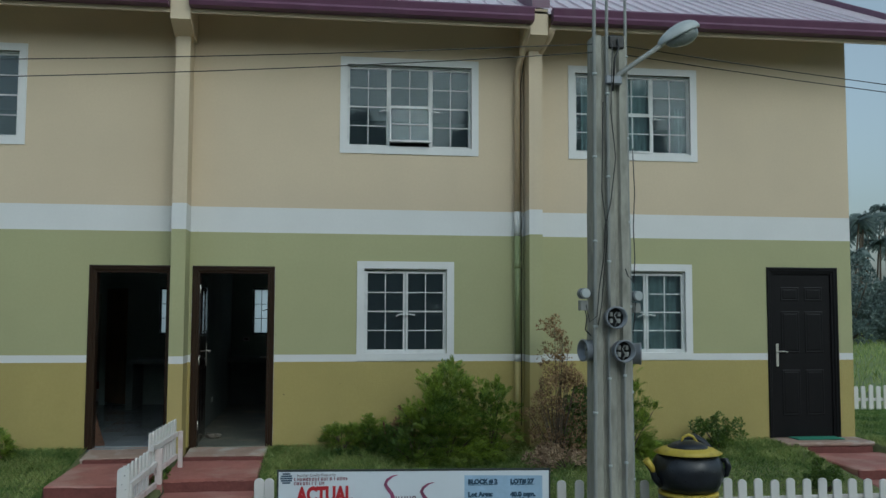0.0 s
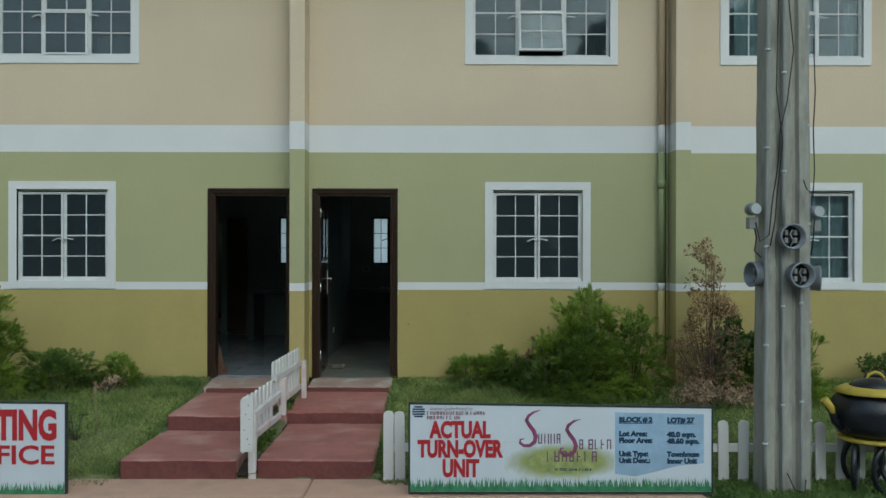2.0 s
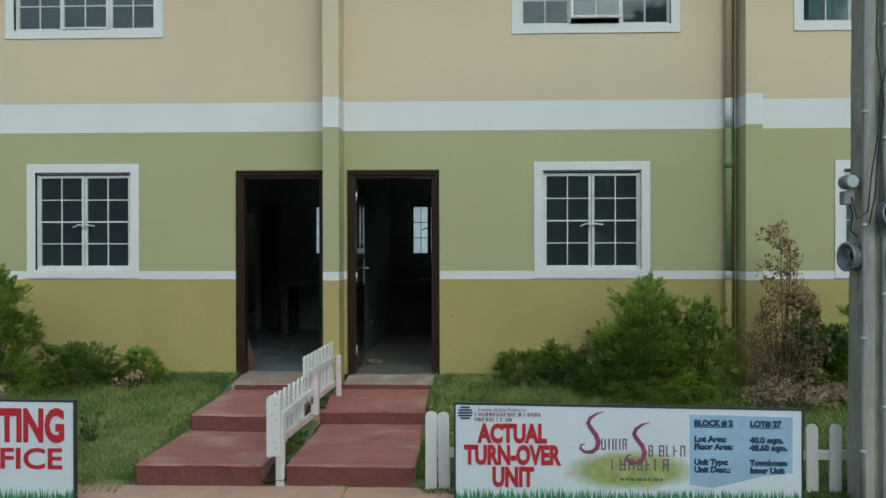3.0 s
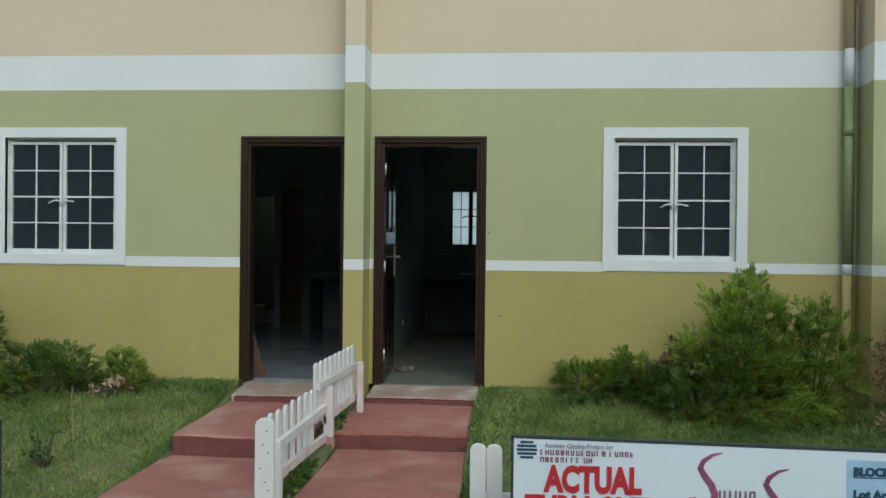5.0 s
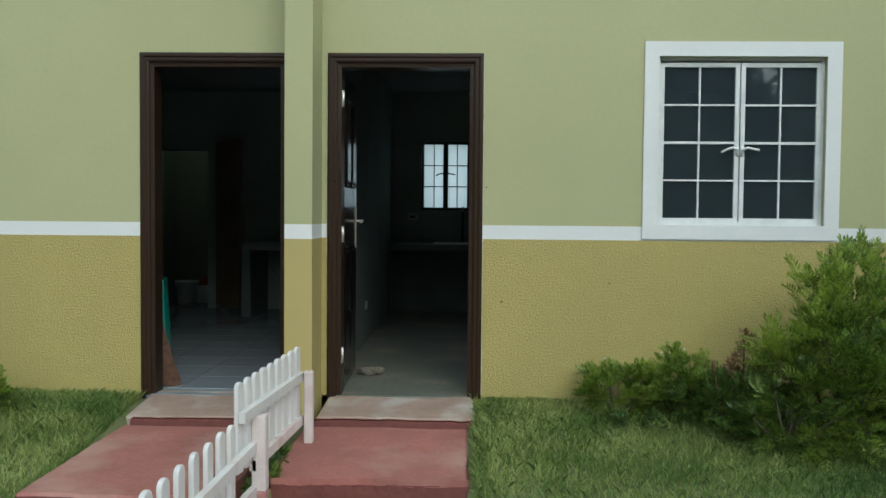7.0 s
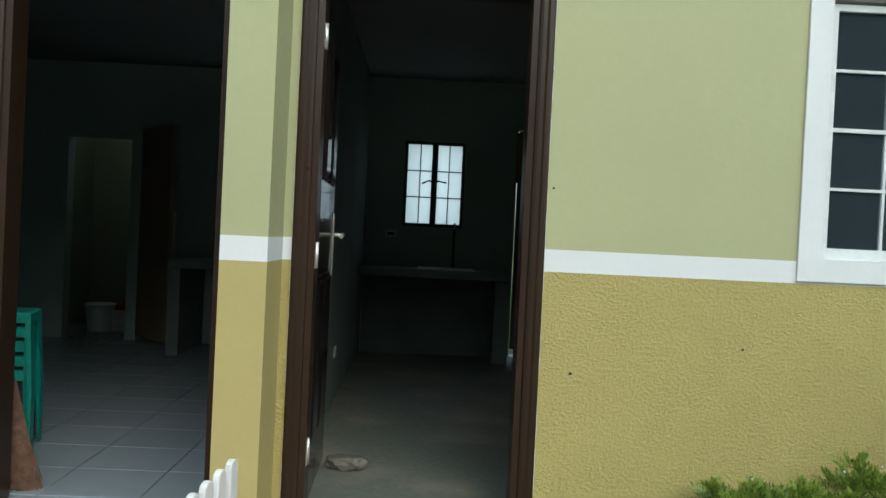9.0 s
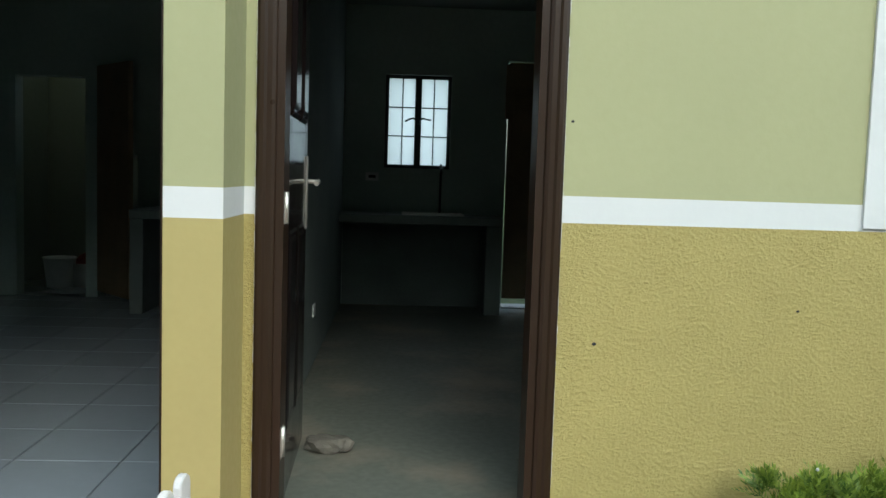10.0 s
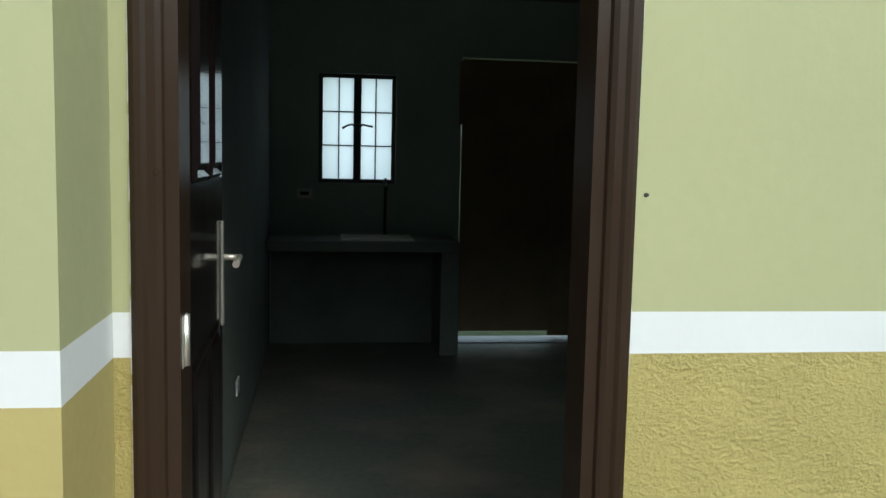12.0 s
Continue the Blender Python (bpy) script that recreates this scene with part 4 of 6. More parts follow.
def kitchen_counter(x0, x1, leg_right):
    k = thing("kitchen_counter", label="plain cement kitchen counter against the back wall", category="kitchen counter")
    front = 4.28 if leg_right else 3.95
    part("worktop", one_box(x0, x1, front, BACK - 0.004, 0.72, 0.79, bevel=0.006), COUNTER, k)
    a = x1 - 0.13 if leg_right else x0
    part("leg", one_box(a, a + (0.13 if leg_right else 0.10), front + 0.02, BACK - 0.006, 0.0, 0.718, bevel=0.004), COUNTER, k)
    # dark sheet on the back wall, painted as the shade under the counter
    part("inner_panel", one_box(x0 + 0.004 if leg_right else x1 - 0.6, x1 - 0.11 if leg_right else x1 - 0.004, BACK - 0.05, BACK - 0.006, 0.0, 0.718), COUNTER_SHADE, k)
    return k


kitchen_counter(-0.03, 1.28, True)
kitchen_counter(-1.57, -0.175, False)
sink = thing("kitchen_sink", (0.72, BACK - 0.25, 0.79), "steel kitchen sink let into the cement counter", "sink")
bm = bmesh.new()
for a, b, c, d in ((-0.25, 0.25, -0.2, -0.17), (-0.25, 0.25, 0.17, 0.2), (-0.25, -0.22, -0.17, 0.17), (0.22, 0.25, -0.17, 0.17)):
    box(bm, a, b, c, d, 0.001, 0.012)
part("rim", bm, STEEL, sink)
part("basin", one_box(-0.219, 0.219, -0.169, 0.169, 0.001, 0.006), STEEL, sink)
tap = thing("tap", (0.79, BACK - 0.06, 0.79), "dark upright kitchen tap behind the sink", "tap")
part("spout", one_tube([(0, 0, 0.0), (0, 0, 0.32), (0, -0.02, 0.36), (0, -0.08, 0.38), (0, -0.12, 0.34)], 0.010, 8), BLACK_PLASTIC, tap)
part("knob", one_tube([(0, 0, 0.375), (0, 0, 0.42)], [0.018, 0.008], 8), BLACK_PLASTIC, tap)
outlet = thing("wall_socket", (0.21, BACK - 0.003, 1.09), "white socket plate on the dim kitchen wall", "socket")
part("plate", one_box(-0.055, 0.055, -0.010, 0.0, -0.035, 0.035, bevel=0.003), WHITE_PLASTIC, outlet)
part("hole", one_box(-0.03, 0.03, -0.012, -0.0105, -0.012, 0.012), BLACK_PLASTIC, outlet)
outlet = thing("wall_socket", (-0.033, 2.3, 0.32), "white socket plate low on the party wall", "socket")
part("plate", one_box(0.0, 0.010, -0.055, 0.055, -0.035, 0.035, bevel=0.003), WHITE_PLASTIC, outlet)

bm = bmesh.new()
bmesh.ops.create_icosphere(bm, subdivisions=3, radius=1)
for v in bm.verts:
    v.co = Vector((v.co.x * 0.098, v.co.y * 0.055, max(min(v.co.z, 0.6), -0.5) * 0.05)) * (1 + 0.25 * noise.noise(v.co * 2.0) + 0.07 * noise.noise(v.co * 6))
low = min(v.co.z for v in bm.verts)
stone = tagged(part("doorstop_stone", bm, STONE), "flat grey brown stone keeping the front door open", "stone")
stone.matrix_basis = pose(0.19, 0.72, -low, 0, 0, -12)

broom = thing("broom", (-1.060, 0.235, -0.008), "brown straw broom standing inside the office doorway", "broom")
pts, rnd = [], random.Random(4)
for i in range(380):
    a, r = rnd.uniform(0, 2 * math.pi), math.sqrt(rnd.uniform(0.02, 1))
    top = Vector((-0.085 + 0.016 * r * math.cos(a), 0.03 + 0.012 * r * math.sin(a), 0.46))
    mid = Vector((-0.03 + 0.04 * r * math.cos(a), 0.01 + 0.03 * r * math.sin(a), 0.2))
    foot = Vector((0.004 + 0.066 * r * math.cos(a) + rnd.uniform(-0.008, 0.008), 0.045 * r * math.sin(a), rnd.uniform(0.0, 0.04)))
    w = Vector((0.0018, 0.001, 0))
    pts += [top - w, mid - w, mid + w, top + w, mid - w, foot - w, foot + w, mid + w]
strips("bristles", [tuple(p) for p in pts], 4, BRISTLE, broom)
part("binding", one_tube([(-0.082, 0.029, 0.43), (-0.088, 0.031, 0.47)], 0.021, 10), TEAL, broom, "teal binding round the straw")


def stool(x, y, z, turn, label):
    """A low square plastic stool: top with a deep rim, four flared corner legs."""
    ob = thing("plastic_stool", (x, y, z), label, "stool", "stack of stools", turn=turn)
    bm = bmesh.new()
    rings = [(0.118, 0.39), (0.130, 0.382), (0.133, 0.342), (0.129, 0.342), (0.126, 0.378), (0.0, 0.378)]
    loops = [[bm.verts.new((r * a, r * b, h)) for a, b in ((-1, -1), (1, -1), (1, 1), (-1, 1))] for r, h in rings[:5]]
    bm.faces.new(loops[0])
    for p, q in zip(loops, loops[1:]):
        for k in range(4):
            bm.faces.new((p[k], p[(k + 1) % 4], q[(k + 1) % 4], q[k]))
    bmesh.ops.recalc_face_normals(bm, faces=bm.faces)
    part("seat", bm, TEAL, ob)
    for a, b in ((-1, -1), (1, -1), (1, 1), (-1, 1)):
        bm = bmesh.new()
        t0, t1 = 0.130, 0.152
        for way in (0, 1):
            w = 0.022 if way else 0.10
            c = [(t0, t0, 0.347), (t0, t0 - w, 0.347), (t1, t1 - w * 0.8, 0.0), (t1, t1, 0.0)]
            if way:
                c = [(q, p, h) for p, q, h in c]
            outer = [bm.verts.new((p * a, q * b, h)) for p, q, h in c]
            inner = [bm.verts.new(((p - 0.003) * a, (q - 0.003) * b, h)) for p, q, h in c]
            bm.faces.new(outer)
            bm.faces.new(inner[::-1])
            for k in range(4):
                bm.faces.new((outer[k], inner[k], inner[(k + 1) % 4], outer[(k + 1) % 4]))
        bmesh.ops.recalc_face_normals(bm, faces=bm.faces)
        part("leg", bm, TEAL, ob)
    return ob


for i in range(5):
    stool(-1.443, 0.86, -0.008 + 0.0665 * i, 13, ("bottom teal plastic stool of a stack on the tiled floor", "teal plastic stool stacked on another stool", "teal plastic stool stacked in the middle", "teal plastic stool near the top of the stack", "teal plastic stool on top of the stack")[i])
# things seen in the small rear room
bucket = tagged(part("bucket", lathe([(0.0, 0.0), (0.11, 0.0), (0.14, 0.26), (0.15, 0.27), (0.14, 0.28), (0.13, 0.26), (0.10, 0.01), (0.0, 0.01)], 20), WHITE_PLASTIC), "white plastic bucket in the rear room", "bucket")
bucket.location = (-2.62, 5.4, -0.008)
crate = thing("laundry_basket", (-2.36, 5.55, -0.008), "white plastic basket holding dull red cloth", "basket")
part("basket", lathe([(0.0, 0.0), (0.19, 0.0), (0.23, 0.22), (0.24, 0.23), (0.22, 0.22), (0.18, 0.01), (0.0, 0.01)], 20), WHITE_PLASTIC, crate)
bm = bmesh.new()
bmesh.ops.create_icosphere(bm, subdivisions=3, radius=0.19)
for v in bm.verts:
    v.co = Vector((v.co.x, v.co.y, max(0, v.co.z) * 0.9 + 0.16)) + Vector((1, 1, 1)) * 0.03 * noise.noise(v.co * 9)
part("cloth", bm, RED_CLOTH, crate)
door_5 = thing("door_5", label="dull brown inner door half open beside the office kitchen", kind="structure")
part("leaf", one_box(0, 0.6, 0, 0.04, 0.055, 1.93, bevel=0.002), BACKDOOR, door_5)
door_5.matrix_basis = pose(-2.08, BACK - 0.02, 0, 0, 0, -49)


# ---- fences ----
def picket(x, y, top, foot, parent, width=0.083, thick=0.02, turn=0.0, mat=WHITE_WOOD):
    n, h = 6, top - foot
    bm = bmesh.new()
    r = width / 2
    outline = [(-r, 0), (r, 0), (r, h - r * 0.75)] + [(r * math.cos(math.pi * k / n), h - r * 0.75 + r * 0.75 * math.sin(math.pi * k / n)) for k in range(1, n)] + [(-r, h - r * 0.75)]
    prism(bm, outline, -thick / 2, thick / 2)
    bmesh.ops.bevel(bm, geom=[e for e in bm.edges if abs((e.verts[0].co - e.verts[1].co).y) < 1e-5], offset=0.003, segments=1, affect="EDGES")
    p = part("picket", bm, mat, parent)
    p.matrix_basis = pose(x, y, foot, 0, 0, turn)
    return p


rnd = random.Random(2)
garden_fence = thing("garden_fence", label="low white picket fence along the front lawn, with rounded tops", category="fence")
first = None
x = 3.677
xs_pickets = [1.010, 1.104]
while x > 1.42:
    xs_pickets.append(x - 0.158)
    x -= 0.158
x = 3.677
while x < 7.25:
    xs_pickets.append(x)
    x += 0.1555
for x in sorted(xs_pickets):
    top = 0.078 if x > 1.2 else 0.088
    top += -0.017 * (x - 3.7) + rnd.uniform(-0.012, 0.012)
    if first is None:
        first = picket(x, -2.80, top, -0.45, garden_fence)
        first_top = top
    else:
        p = first.copy()
        p.matrix_basis = pose(x, -2.80 + rnd.uniform(-0.003, 0.003), -0.45 + top - first_top - 0.0, 0, rnd.uniform(-1.2, 1.2), rnd.uniform(-2, 2))
        scene.collection.objects.link(p)
for z0 in (-0.15,):
    part("rail", one_box(0.98, 7.28, -2.785, -2.755, z0 - 0.035, z0 + 0.03, bevel=0.003), WHITE_WOOD, garden_fence)

side_fence = thing("divider_fence", label="white picket divider stepping up between the two red cement paths", category="fence")
for i, y in enumerate((-2.87, -2.71, -2.55, -2.39, -2.225, -2.05, -1.88, -1.725)):
    picket(-0.125, y, 0.256 - 0.0035 * i + rnd.uniform(-0.006, 0.006), -0.17, side_fence, 0.075, 0.02, 90 + rnd.uniform(-3, 3))
for k in range(9):
    picket(-0.135 + 0.0125 * k, -1.56 + 0.1 * k, 0.378 + 0.0045 * k, -0.03 + 0.004 * k, side_fence, 0.062, 0.02, 83 + rnd.uniform(-3, 3))
board = picket(-0.060, -3.048, 0.30, -0.125, side_fence, 0.098, 0.024)
board.name = "end_board"
tagged(board, "wide white end board with nail marks")
bm = bmesh.new()
for x, z in ((0.012, 0.36), (-0.008, 0.29), (0.02, 0.25), (-0.02, 0.17), (0.005, 0.10), (0.02, 0.06)):
    box(bm, x - 0.004, x + 0.004, -0.0135, -0.0122, z - 0.004, z + 0.003)
part("nail_head", bm, DARK_IN, board)["kind"] = "stuff"
part("post", one_box(-0.108, -0.048, -2.79, -2.73, -0.42, 0.127, bevel=0.006), WHITE_WOOD, side_fence)
part("post", one_box(-0.108, -0.043, -1.44, -1.375, -0.15, 0.20, bevel=0.004), PINK_WOOD, side_fence, "pinkish white post")
part("post_foot", one_box(-0.109, -0.042, -1.441, -1.374, -0.36, -0.151, bevel=0.004), RED_FOOT, side_fence, "post foot stained red by the cement paint")
part("post", one_box(0.002, 0.050, -0.762, -0.718, -0.105, 0.284, bevel=0.006), PINK_WOOD, side_fence, "white post with a pink stained foot")
for (ya, za), (yb, zb), x0, x1 in (((-3.03, 0.075), (-1.44, 0.055), -0.113, -0.113), ((-3.03, -0.075), (-1.44, -0.15), -0.113, -0.113), ((-1.6, 0.225), (-0.72, 0.25), -0.125, -0.035), ((-1.44, -0.03), (-0.72, 0.015), -0.118, -0.035)):
    bm = bmesh.new()
    v = [bm.verts.new(p) for p in ((x0, ya, za - 0.025), (x0 + 0.03, ya, za - 0.025), (x0 + 0.03, ya, za + 0.025), (x0, ya, za + 0.025), (x1, yb, zb - 0.025), (x1 + 0.03, yb, zb - 0.025), (x1 + 0.03, yb, zb + 0.025), (x1, yb, zb + 0.025))]
    for f in ((0, 1, 2, 3), (7, 6, 5, 4), (0, 4, 5, 1), (1, 5, 6, 2), (2, 6, 7, 3), (3, 7, 4, 0)):
        bm.faces.new([v[i] for i in f])
    bmesh.ops.recalc_face_normals(bm, faces=bm.faces)
    part("rail", bm, PINK_WOOD if za < 0 else WHITE_WOOD, side_fence)

far_fence = thing("side_fence", label="low white picket fence across the side lawn beyond the end house", category="fence")
far_first = None
for i in range(60):
    fx = 8.9 + i * 0.14
    if far_first is None:
        far_first = picket(fx, 3.6, 0.33, -0.12, far_fence)
    else:
        p = far_first.copy()
        p.matrix_basis = pose(fx, 3.6, -0.12 + rnd.uniform(-0.015, 0.015), 0, rnd.uniform(-1.5, 1.5), 0)
        scene.collection.objects.link(p)
part("rail", one_box(8.8, 17.3, 3.613, 3.64, 0.06, 0.11), WHITE_WOOD, far_fence)


# ---- signs ----
def words(text, size, x, z, mat, parent, align="LEFT", width=None, name="lettering", bold=0.0, depth=-0.0075):
    """A line of raised print on the banner's face."""
    cu = bpy.data.curves.new(name, "FONT")
    cu.body, cu.size, cu.align_x, cu.extrude, cu.offset = text, size, align, 0.0008, bold
    cu.resolution_u = 3
    ob = new(name, cu)
    dep = bpy.context.evaluated_depsgraph_get()
    me = bpy.data.meshes.new_from_object(ob.evaluated_get(dep))
    wide = max(v.co.x for v in me.vertices) - min(v.co.x for v in me.vertices)
    bpy.data.objects.remove(ob)
    me.materials.clear()
    me.materials.append(mat)
    ob = new(name, me)
    k = width / wide if width else 1
    ob.matrix_basis = pose(x, depth, z, 90, 0, 0) @ Matrix.Diagonal((k, 1, 1, 1))
    ob.parent = parent
    return ob


def flat(name, outline, mat, parent, y=-0.006, thick=0.0012):
    bm = bmesh.new()
    prism(bm, outline, y, y + thick)
    return part(name, bm, mat, parent)


def banner(name, x0, x1, zt0, zt1, zb, y, label):
    """A printed tarpaulin on a timber frame, with two legs into the ground."""
    b = thing(name, (x0, y, 0.048), label, "sign")
    w = x1 - x0
    bm = bmesh.new()
    prism(bm, [(0, zb), (w, zb), (w, zt1), (0, zt0)], -0.004, 0.004)
    part("sheet", bm, BANNER, b, "white printed tarpaulin")
    bm = bmesh.new()
    e = 0.013
    prism(bm, [(-e, zb - e), (w + e, zb - e), (w + e, zb), (-e, zb)], -0.006, 0.03)
    prism(bm, [(-e, zt0), (w + e, zt1), (w + e, zt1 + e), (-e, zt0 + e)], -0.006, 0.03)
    prism(bm, [(-e, zb), (0, zb), (0, zt0), (-e, zt0)], -0.006, 0.03)
    prism(bm, [(w, zb), (w + e, zb), (w + e, zt1), (w, zt1)], -0.006, 0.03)
    part("hem", bm, EDGE_INK, b, "dark frame edge")
    for u, zt in ((0.1, zt0), (w - 0.14, zt1)):
        part("leg", one_box(u, u + 0.04, 0.032, 0.07, -0.6, zt - 0.03), BARK, b)
    # printed grass along the foot
    r, pts, u = random.Random(7), [], 0.0
    while u < w - 0.01:
        h = zb + 0.035 + 0.05 * r.random()
        y1 = -0.0057 - 0.00015 * (len(pts) % 9)
        pts.append([(u, y1, zb + 0.002), (min(w, u + 0.02), y1, zb + 0.002), (min(w - 0.002, u + 0.01 + r.uniform(-0.02, 0.02)), y1, h + 0.03)])
        u += 0.006
    base = [[(0.002, -0.0056, zb + 0.002), (w - 0.002, -0.0056, zb + 0.002), (w - 0.002, -0.0056, zb + 0.04), (0.002, -0.0056, zb + 0.036)]]
    vs = [p for t in pts for p in t]
    strips("printed_grass", vs, 3, GRASS_INK, b)
    flat("printed_turf", [(p[0], p[2]) for p in base[0]], GRASS_INK, b, -0.0052, 0.001)
    return b


SY = -3.22
sign = banner("banner_sign", 1.195, 3.447, 0.222, 0.192, -0.43, SY, "wide white printed banner with red lettering staked before the fence")
sx = 1.205
words("ACTUAL", 0.166, 0.15, -0.022, RED_INK, sign, width=0.46, bold=0.0085)
words("TURN-OVER", 0.170, 0.058, -0.166, RED_INK, sign, width=0.64, bold=0.0085)
words("UNIT", 0.174, 0.24, -0.312, RED_INK, sign, width=0.275, bold=0.0085)
words("Another Quality Project by:", 0.034, 0.145, 0.180, GREY_INK, sign, width=0.32)


def letter_blocks(x0, x1, z, h, mat, seed, cell=0.028, stroke=0.006):
    """A line of print shown as plain upright and level strokes, with no words in it."""
    r, bm, u = random.Random(seed), bmesh.new(), x0
    while u < x1 - cell * 0.6:
        w = cell * r.uniform(0.62, 0.8)
        for a, b, c, d, odds in ((u, u + stroke, z, z + h, 1.0), (u + w - stroke, u + w, z, z + h, 0.75), (u + stroke, u + w - stroke, z + h - stroke, z + h, 0.6), (u + stroke, u + w - stroke, z + h / 2 - stroke / 2, z + h / 2 + stroke / 2, 0.45), (u + stroke, u + w - stroke, z, z + stroke, 0.6)):
            if r.random() < odds:
                prism(bm, [(a, c), (b, c), (b, d), (a, d)], -0.0068, -0.0056)
        u += cell * (1.0 if r.random() < 0.88 else 1.5)
    strokes = part("small_print", bm, mat, sign)
    strokes["kind"] = "stuff"


letter_blocks(0.125, 0.56, 0.146, 0.024, MAROON_INK, 1, 0.024, 0.0055)
letter_blocks(0.125, 0.37, 0.112, 0.024, MAROON_INK, 2, 0.024, 0.0055)
bm = bmesh.new()
for k in range(5):
    z = 0.168 - 0.036 + k * 0.018
    half = math.sqrt(max(0, 0.045 ** 2 - (z - 0.168) ** 2)) + 0.004
    prism(bm, [(0.062 - half, z - 0.006), (0.062 + half, z - 0.006), (0.062 + half, z + 0.006), (0.062 - half, z + 0.006)], -0.006, -0.0048)
part("round_mark", bm, NAVY_INK, sign, "round striped navy mark")
# the painted name: two swashes over a green cloud, bars for the small print
flat("cloud_print", [(0.70, -0.345), (1.525, -0.345), (1.525, -0.05), (0.70, -0.05)], CLOUD, sign, -0.0056)


def swash(x, z, s):
    path = [(0.115, 0.30), (0.06, 0.285), (0.012, 0.25), (-0.004, 0.212), (0.022, 0.168), (0.058, 0.122), (0.076, 0.07), (0.064, 0.022), (0.024, -0.008), (-0.028, -0.008), (-0.062, 0.018), (-0.056, 0.046), (-0.026, 0.052)]
    wide = [0.003, 0.009, 0.014, 0.016, 0.017, 0.018, 0.019, 0.018, 0.016, 0.013, 0.011, 0.008, 0.004]
    bm = bmesh.new()
    left, right = [], []
    for i, (a, b) in enumerate(path):
        p, q = Vector(path[max(0, i - 1)]), Vector(path[min(len(path) - 1, i + 1)])
        d = (q - p).normalized()
        nrm = Vector((-d.y, d.x)) * wide[i] * s
        left.append(bm.verts.new((x + a * s + nrm.x, -0.0072, z + b * s + nrm.y)))
        right.append(bm.verts.new((x + a * s - nrm.x, -0.0072, z + b * s - nrm.y)))
    for i in range(len(path) - 1):
        bm.faces.new((left[i], right[i], right[i + 1], left[i + 1]))
    part("swash", bm, PLUM_INK, sign, "plum brush stroke")


swash(0.872, -0.078, 0.86)
swash(1.172, -0.146, 0.86)
letter_blocks(0.955, 1.13, -0.070, 0.074, PLUM_GREY_INK, 3, 0.046, 0.009)
letter_blocks(1.262, 1.50, -0.112, 0.074, PLUM_GREY_INK, 4, 0.046, 0.009)
letter_blocks(1.02, 1.43, -0.205, 0.078, PLUM_GREY_INK, 5, 0.056, 0.010)
letter_blocks(1.08, 1.36, -0.272, 0.018, NAVY_INK, 6, 0.018, 0.0045)
blue = [(1.53, 0.165), (2.195, 0.150), (2.195, -0.215), (2.0, -0.235), (1.85, -0.275), (1.68, -0.315), (1.53, -0.295)]
flat("blue_panel", blue, BANNER_BLUE, sign, -0.0056)
for text, x, z, w in (("BLOCK # 2", 1.56, 0.092, 0.25), ("LOT# 27", 1.92, 0.088, 0.205), ("Lot Area:", 1.56, -0.012, 0.21), ("40.0 sqm.", 1.92, -0.018, 0.22), ("Floor Area:", 1.56, -0.062, 0.25), ("48.60 sqm.", 1.92, -0.068, 0.245),
                      ("Unit Type:", 1.56, -0.162, 0.22), ("Townhouse", 1.92, -0.166, 0.245), ("Unit Desc.:", 1.56, -0.212, 0.235), ("Inner Unit", 1.92, -0.216, 0.225)):
    words(text, 0.052, x, z, NAVY_INK, sign, width=w, bold=0.0036)
for a, b, z in ((1.56, 1.81, 0.080), (1.92, 2.125, 0.076)):
    flat("underline", [(a, z), (b, z), (b, z + 0.005), (a, z + 0.005)], NAVY_INK, sign, -0.0068)
office = banner("office_sign", -2.75, -1.378, 0.235, 0.222, -0.46, SY, "white printed office banner with large red lettering staked beside the path")
words("TING", 0.300, 0.862, -0.035, RED_INK, office, width=0.455, bold=0.013)
words("FICE", 0.195, 0.86, -0.222, RED_INK, office, width=0.425, bold=0.004)

# ---- utility pole ----
PX, PY = 4.066, -2.985
pole = thing("utility_pole", (PX, PY, 0.04), "weathered grooved concrete utility pole carrying conduits and empty meter sockets", "utility pole")


def pole_ring(z):
    k = 1 - 0.17 * max(0, z + 0.47) / 4.5
    w, d, g = 0.188 * k, 0.14 * k, 0.042 * k
    pts = [(-w, -d * 0.7), (-w * 0.88, -d)]
    for cx in (-0.42, 0.26):
        pts += [(w * (cx - 0.16), -d), (w * (cx - 0.05), -d + g), (w * (cx + 0.12), -d + g), (w * (cx + 0.22), -d)]
    pts += [(w * 0.88, -d), (w, -d * 0.7), (w, d * 0.7), (w * 0.88, d), (-w * 0.88, d), (-w, d * 0.7)]
    return [(a, b, z) for a, b in pts]


bm = bmesh.new()
levels = [-0.6 + 0.23 * i for i in range(20)] + [4.02]
rings = [[bm.verts.new(Vector(p) + Vector((noise.noise(Vector((0, 0, z * 2.3))) * 0.014, 0.004 * noise.noise(Vector((p[0] * 20, 1, z * 3))), 0))) for p in pole_ring(z)] for z in levels]
for r, s in zip(rings, rings[1:]):
    for k in range(len(r)):
        bm.faces.new((r[k], r[(k + 1) % len(r)], s[(k + 1) % len(r)], s[k]))
bm.faces.new(rings[0][::-1])
bm.faces.new(rings[-1])
bmesh.ops.recalc_face_normals(bm, faces=bm.faces)
part("shaft", bm, CONCRETE, pole, "grooved weathered concrete shaft")
rnd = random.Random(9)
